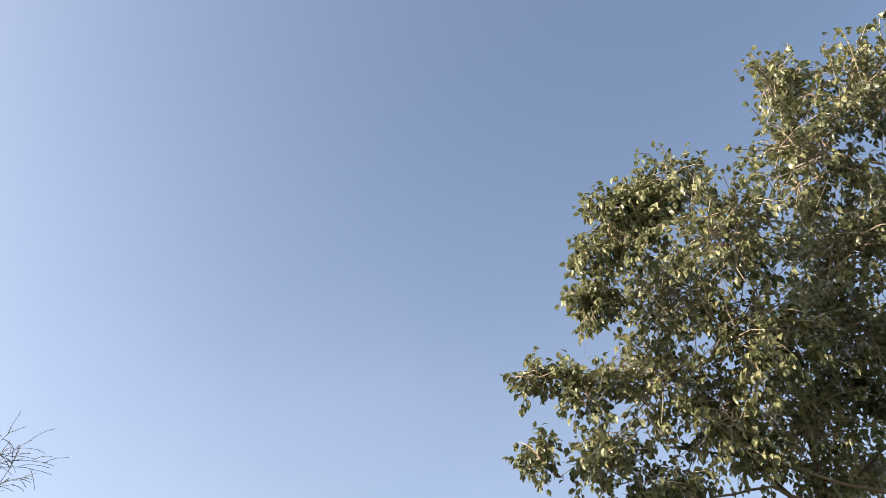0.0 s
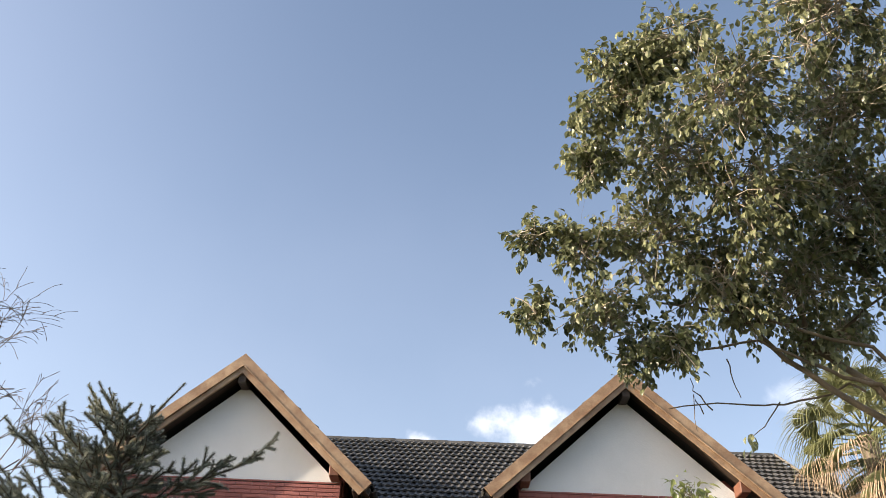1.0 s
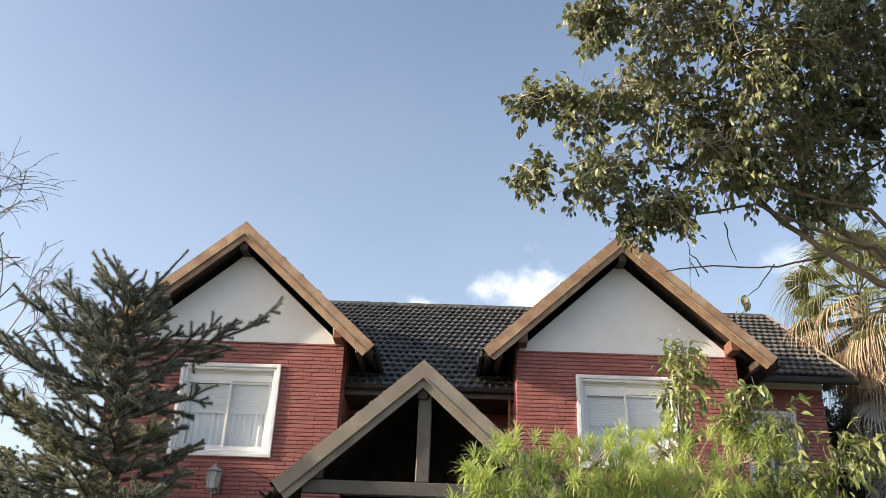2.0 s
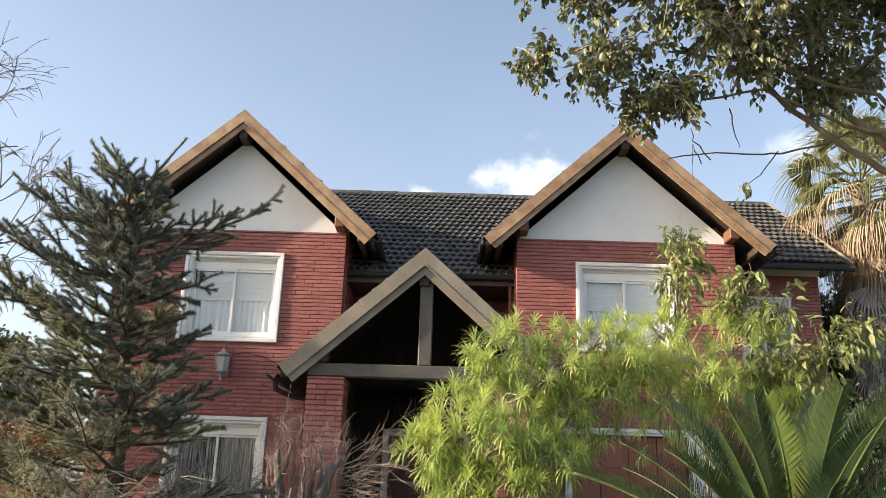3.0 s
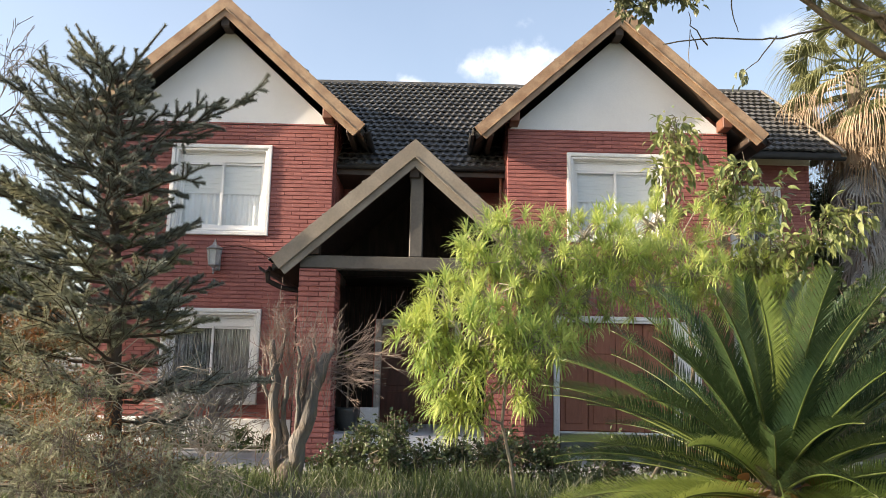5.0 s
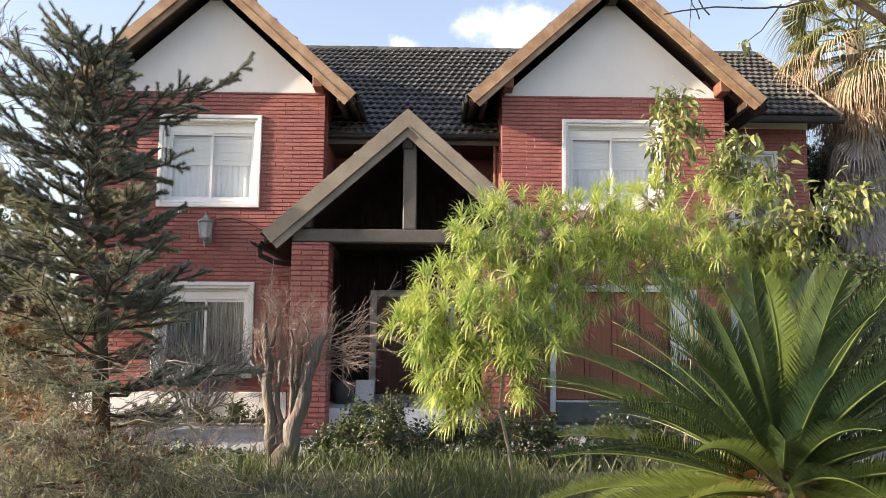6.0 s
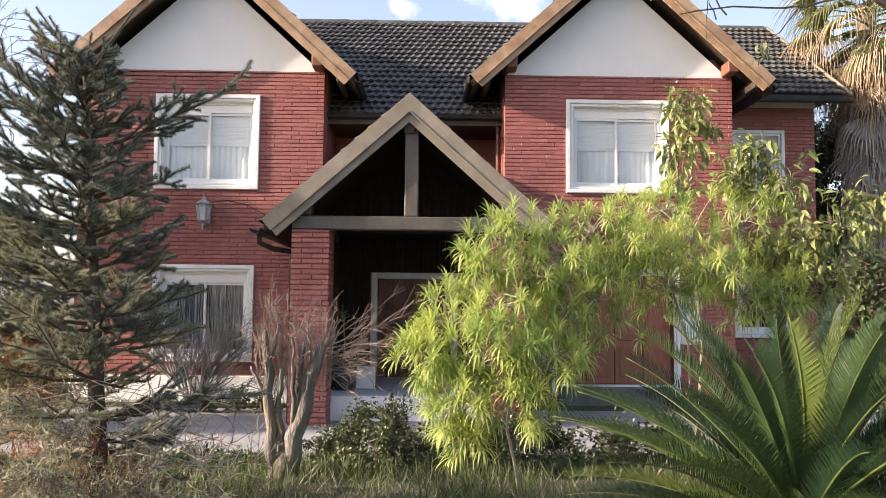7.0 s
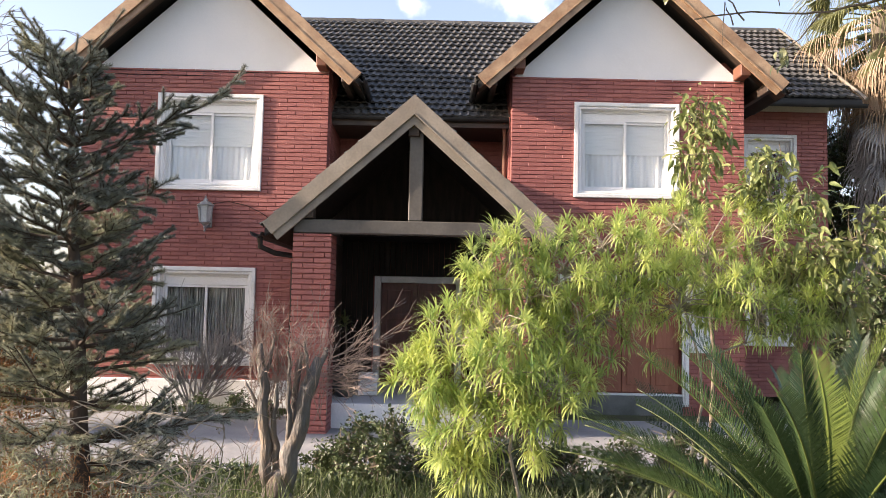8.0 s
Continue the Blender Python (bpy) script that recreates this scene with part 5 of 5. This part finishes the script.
# fan palm beside the wing
def palm_leaf(m, radius, hang, split=30, sweep=125, stalk=0.45, limp=0.75):
    """A pleated fan at the end of a stalk; the split tips of its segments bend down and hang."""
    blade, tips = Mesh(), Mesh()
    hub, down = m @ Vector((0, stalk, 0)), Vector((0, 0, -1))
    turn = m.to_3x3().normalized()
    out, face = turn @ Vector((0, 1, 0)), turn @ Vector((0, 0, 1))
    blade.tube([m.translation, (m.translation + hub) / 2 + face * 0.03, hub], [0.024, 0.018, 0.012], 5)
    for i in range(split):
        a, half = math.radians(-sweep + 2 * sweep * (i + 0.5) / split), math.radians(sweep / split)
        d0, d1, dm = (turn @ Vector((math.sin(a + k), math.cos(a + k), 0)) for k in (-half, half, 0))
        bend = down * radius * 0.25 * random.uniform(0.7, 1.3)
        p0, p1, pm = hub + d0 * radius + bend, hub + d1 * radius + bend, hub + dm * radius + bend + face * 0.035
        h0, h1, hm = hub + d0 * radius * 0.5 + bend * 0.25, hub + d1 * radius * 0.5 + bend * 0.25, hub + dm * radius * 0.5 + bend * 0.25 + face * 0.02
        blade.add([hub, h0, hm, h1, p0, pm, p1], ((0, 1, 2), (0, 2, 3), (1, 4, 5, 2), (2, 5, 6, 3)))
        p, way, wide = pm, (dm + down * 0.5 * limp).normalized(), (p1 - p0) * 0.24
        long, rim = hang * random.uniform(0.55, 1.15), []
        for k in range(5):
            w = wide * (1, 0.8, 0.55, 0.32, 0.06)[k]
            rim += [p - w, p + w]
            way = (way + down * limp + sphere_way() * 0.16).normalized()
            p = p + way * long / 4
        tips.add(rim, [(2 * k, 2 * k + 1, 2 * k + 3, 2 * k + 2) for k in range(4)])
    return blade, tips


def fan_palm():
    random.seed(51)
    plant = thing("fan_palm", "tall fan palm with a skirt of dry hanging leaves", "palm")
    cx, cy = 9.75, 2.6
    part("trunk", Mesh().tube([(cx + 0.1, cy, -0.3), (cx + 0.04, cy, 1), (cx, cy, 3), (cx - 0.03, cy, 5.5), (cx - 0.02, cy, 8.2)], [0.36, 0.3, 0.27, 0.25, 0.2], 12), BARK, plant, smooth=True)
    for i in range(54):
        u = i / 53
        lift = 70 - 118 * u ** 0.85
        m = pose(cx, cy, 8.5 - 1.1 * u, 0, 0, 137.5 * i) @ pose(0, 0, 0, lift + random.uniform(-9, 9), random.uniform(-30, 30), 0) @ Matrix.Translation((0, 0.2, 0))
        blade, tips = palm_leaf(m, random.uniform(0.4, 0.55), random.uniform(0.8, 1.15), 42, 115, random.uniform(0.75, 1.05), 0.35 + 0.6 * u)
        frond = part("frond", blade, PALM_LEAF, plant)
        tagged(part("leaf_fringe", tips, PALM_LEAF if u < 0.6 else PALM_DEAD, frond), kind="stuff")
    for i in range(150):
        u = i / 149
        m = pose(cx, cy, 7.5 - 5.4 * u, 0, 0, 137.5 * i) @ pose(0, 0, 0, -58 - 22 * min(1, u * 3) + random.uniform(-8, 8), random.uniform(-20, 20), 0) @ Matrix.Translation((0, 0.1, 0))
        blade, tips = palm_leaf(m, random.uniform(0.34, 0.5), random.uniform(0.5, 0.9), 18, 75, 0.45 + 0.3 * (u < 0.22))
        coat = PALM_DEAD if u < 0.12 else GREY_DEAD
        frond = part("dry_frond", blade, coat, plant)
        tagged(part("leaf_fringe", tips, coat, frond), kind="stuff")


fan_palm()


# leafless tree, cut-back tree and bare bush
def bare(name, label, category, starts, levels, bark, spread=0.5, droop=0.0, seed=5, kids=3, thin=0.0015, ratio=0.68):
    random.seed(seed)
    plant = thing(name, label, category)
    wood, twigs = Mesh(), Mesh()

    def grow(p, way, length, r, level):
        line = [p]
        w = way.normalized()
        for i in range(4):
            w = (w + sphere_way() * 0.16 + Vector((0, 0, -droop * (levels - level) * 0.05))).normalized()
            line.append(line[-1] + w * length / 4)
        (wood if r > 0.008 else twigs).tube(line, [max(thin, r * (1 - 0.1 * i)) for i in range(5)], 6 if r > 0.008 else 4)
        if level:
            for k in range(kids):
                u = random.uniform(0.35, 1.0)
                i = min(3, int(u * 4))
                grow(line[i].lerp(line[i + 1], u * 4 - i), w + sphere_way(0.2) * spread, length * ratio * random.uniform(0.7, 1.15), r * 0.6, level - 1)
    for p, way, length, r in starts:
        grow(Vector(p), Vector(way), length, r, levels)
    if wood.v:
        part("trunk", wood, bark, plant, smooth=True)
    if twigs.v:
        tagged(part("brushwood", twigs, bark, plant, "thin bare twigs"), kind="stuff")
    return plant


TWIG = surface("grey-brown bare twigs", (0.1, 0.08, 0.068), (0.19, 0.155, 0.13), 5, 0.85, 50, 0.3, 0.002)
GREY_TWIG = surface("grey bare stems", (0.16, 0.15, 0.145), (0.31, 0.295, 0.28), 5, 0.85, 50, 0.3, 0.002)
PINK_TWIG = surface("reddish bare shoots", (0.19, 0.14, 0.12), (0.36, 0.285, 0.25), 5, 0.8, 50, 0.3, 0.002)
bare("birch", "bare birch with thin drooping twigs", "tree", [((-5.75, -5.8, -0.2), (0.02, 0.02, 1), 3.4, 0.08), ((-5.7, -5.8, 3.0), (0.3, 0.1, 1), 1.9, 0.013), ((-5.65, -5.8, 3.0), (0.75, 0.1, 0.75), 1.6, 0.013), ((-5.65, -5.8, 2.5), (0.9, 0, 0.7), 1.5, 0.013), ((-5.75, -5.8, 3.3), (0.1, 0.1, 1), 2.2, 0.013), ((-5.85, -5.8, 3.2), (0.25, 0.0, 1), 1.9, 0.013)], 4, TWIG, 0.6, 0.7, 61, 3, 0.0034, 0.62)
random.seed(60)
GREY_BARK = surface("grey trunk bark", (0.1, 0.094, 0.088), (0.22, 0.205, 0.19), 9, 0.9, 45, 1.0, 0.02, stretch=(1, 1, 0.3), dirt=(0.26, 0.18, 0.115), dirt_scale=3)
shoots = [((random.uniform(-1.06, -0.46), -7.7 + random.uniform(-0.1, 0.1), random.uniform(0.75, 1.35)), (random.uniform(-0.45, 0.55), random.uniform(-0.4, 0.4), 1), random.uniform(0.18, 0.34), 0.004) for _ in range(75)]
shoots += [((-0.48 + random.uniform(-0.08, 0.05), -7.68, random.uniform(1.0, 1.32)), (1, random.uniform(-0.4, 0.3), random.uniform(-0.4, 0.5)), random.uniform(0.15, 0.3), 0.0035) for _ in range(24)]
shoots += [((-0.48, -7.68, 1.1 + 0.06 * i), (1, -0.1, 0.05 + 0.11 * i), random.uniform(0.4, 0.55), 0.004) for i in range(5)]
pollard = bare("pollarded_tree", "cut-back small tree with a mass of thin bare shoots", "tree", shoots, 2, PINK_TWIG, 0.6, 0, 62, 3, 0.0016, 0.7)
random.seed(63)
stump = Mesh()
stump.tube([(-0.82, -7.7, 0.0), (-0.82, -7.7, 0.14), (-0.82, -7.71, 0.3), (-0.81, -7.7, 0.46)], [0.16, 0.135, 0.11, 0.05], 12)
for foot, tip, r in (((-0.88, -7.7, 0.3), (-0.98, -7.74, 1.4), 0.055), ((-0.78, -7.7, 0.3), (-0.54, -7.7, 1.3), 0.088), ((-0.82, -7.73, 0.45), (-0.83, -7.8, 1.1), 0.032), ((-0.76, -7.68, 0.5), (-0.68, -7.6, 1.33), 0.04), ((-0.68, -7.7, 0.8), (-0.48, -7.66, 1.38), 0.034), ((-0.74, -7.72, 0.6), (-0.76, -7.78, 1.35), 0.026), ((-0.92, -7.7, 0.75), (-1.08, -7.76, 1.12), 0.022), ((-0.6, -7.72, 1.0), (-0.64, -7.76, 1.42), 0.02), ((-0.96, -7.72, 1.1), (-0.88, -7.74, 1.45), 0.018)):
    line = wander(foot, tip, 0.07, 8)
    stump.tube(line, [0.8 * r * (1.15 - 0.5 * i / 8) * random.uniform(0.95, 1.06) * (0.6 if i == 8 else 1) for i in range(9)], 9)
part("trunk", stump, GREY_BARK, pollard, "forked grey-brown trunk", smooth=True)
bare("bare_bush", "leafless bush with pale upright stems under the window", "shrub", [((-3.55 + 0.12 * random.uniform(-1, 1), -0.75 + 0.1 * random.uniform(-1, 1), -0.15), (math.sin(i * 0.7) * 0.75, math.cos(i * 1.3) * 0.35 - 0.1, 1.2), random.uniform(0.62, 0.95), 0.02) for i in range(20)], 3, GREY_TWIG, 0.5, 0, 64, 3, 0.0042, 0.72)
bare("bare_bush", "thin reddish leafless bush by the fir", "shrub", [((-2.3 + 0.2 * i, -7.9, 0.1), (random.uniform(-0.4, 0.4), random.uniform(-0.3, 0.3), 1), random.uniform(0.35, 0.5), 0.006) for i in range(7)], 3, PINK_TWIG, 0.6, 0, 65, 3, 0.0016, 0.7)

# low bushes
leafy("evergreen_bush", "dark small-leaved bush at the edge of the drive", "shrub", (0.0, -6.8, 0.05), [(-0.4, -6.6, 0.3, 0.3), (0.0, -6.8, 0.4, 0.34), (0.3, -7.0, 0.25, 0.3), (-0.3, -6.4, 0.5, 0.17), (-0.1, -7.2, 0.35, 0.24), (-0.65, -6.5, 0.2, 0.22)], BARK, BUSH_LEAF, LEAF, 0.045, 95, 16, 0.0, trunk_r=0.015, seed=71, group="low bushes", up=0.8, twig_r=0.003)
leafy("evergreen_bush", "dark small-leaved bush at the edge of the drive", "shrub", (1.2, -6.9, 0.05), [(0.8, -7.0, 0.2, 0.3), (1.1, -6.8, 0.35, 0.32), (1.5, -6.8, 0.25, 0.32), (2.0, -6.9, 0.3, 0.3), (0.6, -6.5, 0.3, 0.28), (2.5, -6.8, 0.35, 0.34), (0.9, -7.3, 0.35, 0.25)], BARK, BUSH_LEAF, LEAF, 0.045, 95, 16, 0.0, trunk_r=0.015, seed=72, group="low bushes", up=0.8, twig_r=0.003)
leafy("evergreen_bush", "dark leafy bush against the white plinth", "shrub", (-2.9, -1.6, -0.1), [(-3.2, -1.6, -0.03, 0.24), (-2.7, -1.5, 0.02, 0.26), (-2.2, -1.6, -0.05, 0.22), (-3.8, -1.5, -0.03, 0.24)], BARK, BUSH_LEAF, LEAF, 0.07, 50, 12, 0.0, trunk_r=0.015, seed=73, group="low bushes", up=0.8)
leafy("dry_bush", "dry straggling bush with tan and green sprigs", "shrub", (-1.3, -10.0, 0.15), [(-1.5, -10.2, 0.75, 0.2), (-1.3, -10.1, 0.62, 0.2), (-1.05, -10.0, 0.58, 0.18), (-1.65, -10.2, 1.08, 0.15), (-1.4, -10.2, 0.98, 0.14), (-0.85, -9.8, 0.52, 0.14), (-1.75, -10.1, 0.65, 0.2), (-1.6, -10.2, 0.5, 0.2), (-1.2, -10.1, 0.42, 0.18)], TWIG, DRY_LEAF, NEEDLE, 0.05, 130, 16, 0.1, trunk_r=0.012, seed=74, up=0.3, twig_r=0.0016)
leafy("conifer_hedge", "yellow-green conifer bush at the side of the house", "shrub", (-6.6, -3.4, -0.1), [(-6.4, -3.4, 0.8, 0.7), (-6.7, -3.3, 1.7, 0.7), (-6.2, -3.5, 1.9, 0.6), (-5.6, -3.6, 1.3, 0.6), (-5.4, -3.6, 2.1, 0.5), (-7.2, -3.3, 1.4, 0.8), (-6.6, -3.4, 2.6, 0.5), (-5.1, -3.7, 0.6, 0.5), (-6.0, -3.5, 2.7, 0.4), (-5.6, -3.5, 0.5, 0.6), (-4.75, -3.5, 0.6, 0.45), (-4.95, -3.5, 1.4, 0.42), (-5.1, -3.5, 2.2, 0.38), (-5.7, -3.5, 2.65, 0.4)], BARK, HEDGE_LEAF, LEAF, 0.065, 110, 13, 0.0, trunk_r=0.04, seed=75, up=0.5)
# trees added out of view to shade wall and pillars; clear trunks let sun under
for n, (x, y, top) in enumerate(((-9.6, -0.8, 6.3), (-9.9, -1.9, 6.4), (-9.7, -4.3, 6.3))):
    leafy("unseen_shade_tree", "unseen evergreen added to shade the front wall and pillars", "tree", (x, y, -0.15), [(x + 0.25 * math.cos(2.4 * i), y + 0.3 * math.sin(2.4 * i), 3.5 + (top - 4.0) * i / 8, 0.85 - 0.05 * i) for i in range(9)], BARK, HEDGE_LEAF, LEAF, 0.09, 60, 12, 0.0, trunk_r=0.12, seed=78 + n, up=0.5, group="boundary trees")
leafy("evergreen_tree", "dark evergreen tree behind the side wing", "tree", (10.5, 5.5, -0.2), [(9.2, 5.0, 5.2, 0.8), (9.6, 5.2, 4.0, 1.0), (9.4, 5.0, 2.4, 1.1), (10.6, 5.4, 5.6, 1.1), (11.2, 5.4, 3.6, 1.3), (10.4, 5.0, 1.2, 1.1), (12.2, 5.6, 5.0, 1.3), (12.4, 5.4, 2.4, 1.3), (11.6, 5.6, 6.8, 1.0)], BARK, BUSH_LEAF, LEAF, 0.13, 60, 13, 0.1, trunk_r=0.12, seed=76, up=0.3)
leafy("evergreen_bush", "leafy bush in front of the side wing", "shrub", (5.5, -4.4, -0.2), [(5.0, -4.4, 0.3, 0.4), (5.6, -4.3, 0.7, 0.5), (5.7, -4.3, 1.4, 0.5), (5.9, -4.2, 1.9, 0.5)], BARK, BUSH_LEAF, LEAF, 0.08, 75, 13, 0.2, trunk_r=0.04, seed=77, up=0.5)


# grass
def grass():
    random.seed(81)
    blades = Foliage(BLADE)
    for _ in range(15000):
        x, y = random.uniform(-4.2, 4.2), random.uniform(-9.3, -5.45)
        d = noise.noise((x * 0.9, y * 0.9, 4))
        if d < -0.1 and random.random() < 0.75:
            continue
        tall = random.uniform(0.07, 0.19) * (1 + 0.9 * max(0, d))
        blades.leaf((x, y, ground_height(x, y) - 0.01), Vector((random.gauss(0, 0.35), random.gauss(0, 0.35), 1)), tall * 1.2, random.uniform(-3.1, 3.1))
    for _ in range(2600):
        x, y = random.uniform(-5.9, -1.7), random.uniform(-0.85, -0.1)
        blades.leaf((x, y, -0.15), Vector((random.gauss(0, 0.4), random.gauss(0, 0.4), 1)), random.uniform(0.06, 0.15), random.uniform(-3.1, 3.1))
    straw, cover = Foliage(BLADE), Foliage(LEAF)
    for _ in range(4200):
        x, y = random.uniform(-4.2, 4.2), random.uniform(-9.3, -5.5)
        straw.leaf((x, y, ground_height(x, y) - 0.01), Vector((random.gauss(0, 0.7), random.gauss(0, 0.7), 1)), random.uniform(0.08, 0.24), random.uniform(-3.1, 3.1))
    for _ in range(15000):
        x, y = random.uniform(-3.2, 3.6), random.uniform(-7.4, -5.4)
        d = noise.noise((x * 1.3, y * 1.3, 9))
        if d < -0.2:
            continue
        cover.leaf((x, y, ground_height(x, y) + random.uniform(0, 0.28) * (0.4 + d)), sphere_way(0.3), random.uniform(0.03, 0.065))
    tagged(part("dry_grass", straw.mesh(), DRY_LEAF), "pale dry grass stalks in the bed", "grass", kind="stuff")
    tagged(part("ground_cover", cover.mesh(), BUSH_LEAF), "low dark leafy ground cover in the bed", "ground cover", kind="stuff")
    tagged(part("grass", blades.mesh(), GRASS), "rough green grass between the shrubs", "grass", kind="stuff")


grass()


def strap_clump(x, y, tall, count, seed):
    random.seed(seed)
    plant = thing("strap_leaf_plant", "clump of green strap leaves in the bed", "plant", "strap-leaf clumps")
    leaves = Foliage(([(-0.03, 0, 0), (0.03, 0, 0), (0.036, 0.5, 0.03), (-0.036, 0.5, 0.03), (0, 1, -0.3)], [(0, 1, 2, 3), (3, 2, 4)]))
    for i in range(count):
        a = random.uniform(0, 2 * math.pi)
        leaves.leaf((x + 0.05 * math.cos(a), y + 0.05 * math.sin(a), ground_height(x, y) - 0.01), Vector((math.cos(a), math.sin(a), random.uniform(0.7, 2.2))), tall * random.uniform(0.6, 1.1), 0)
    part("foliage", leaves.mesh(), GRASS, plant)


for i, (x, y, tall) in enumerate(((-1.75, -5.9, 0.32), (-2.05, -5.7, 0.3), (-1.5, -5.75, 0.28), (-2.4, -5.8, 0.3), (0.55, -6.0, 0.3), (-0.6, -6.9, 0.28), (1.6, -7.3, 0.35), (-1.55, -7.0, 0.3), (-1.85, -6.7, 0.28), (-0.35, -7.3, 0.24), (-2.6, -6.8, 0.3), (-1.3, -6.4, 0.26))):
    strap_clump(x, y, tall, 44, 90 + i)


# pot plant by the door and garden post
def pot_plant():
    random.seed(95)
    pot = thing("plant_pot", "dark glazed pot with a spiky plant beside the door", "plant pot")
    clay = surface("dark glazed clay", (0.05, 0.055, 0.055), (0.09, 0.095, 0.09), 4, 0.4, 40, 0.2, 0.003)
    x, y = -1.02, -1.5
    part("pot", Mesh().lathe((x, y, 0.261), [(0.12, 0), (0.17, 0.12), (0.2, 0.3), (0.21, 0.36), (0.19, 0.36), (0.18, 0.3), (0.02, 0.3)], 16), clay, pot, smooth=True)
    stem, spikes = Mesh().tube([(x, y, 0.55), (x + 0.01, y, 1.0), (x - 0.03, y, 1.44)], [0.02, 0.015, 0.012], 6), Foliage(STRAP)
    for i in range(60):
        spikes.leaf((x - 0.03, y, 1.44 - 0.002 * i), sphere_way(0.6), random.uniform(0.14, 0.24), 0)
    part("stem", stem, BARK, pot)
    part("foliage", spikes.mesh(), SAPLING_LEAF, pot)


pot_plant()
board = thing("board", "white painted board propped up in the porch", "board")
slant = Matrix.Translation((-0.68, -1.4, 0.27)) @ pose(0, 0, 0, -14, 0, 0)
part("panel", Mesh().soft(-0.15, 0.15, -0.012, 0.012, 0, 0.36, 0.004, slant), WHITE, board)
post = thing("garden_post", "short grey concrete post with a rail in the bed", "post")
part("post", Mesh().lathe((-2.78, -8.0, 0.05), [(0.05, 0), (0.046, 0.22), (0.05, 0.24), (0.052, 0.28), (0.03, 0.3)], 10), CONCRETE, post, smooth=True)
part("rail", Mesh().tube([(-4.6, -8.02, 0.22), (-2.8, -8.02, 0.24), (-1.9, -8.02, 0.22)], 0.012, 6), TWIG, post)
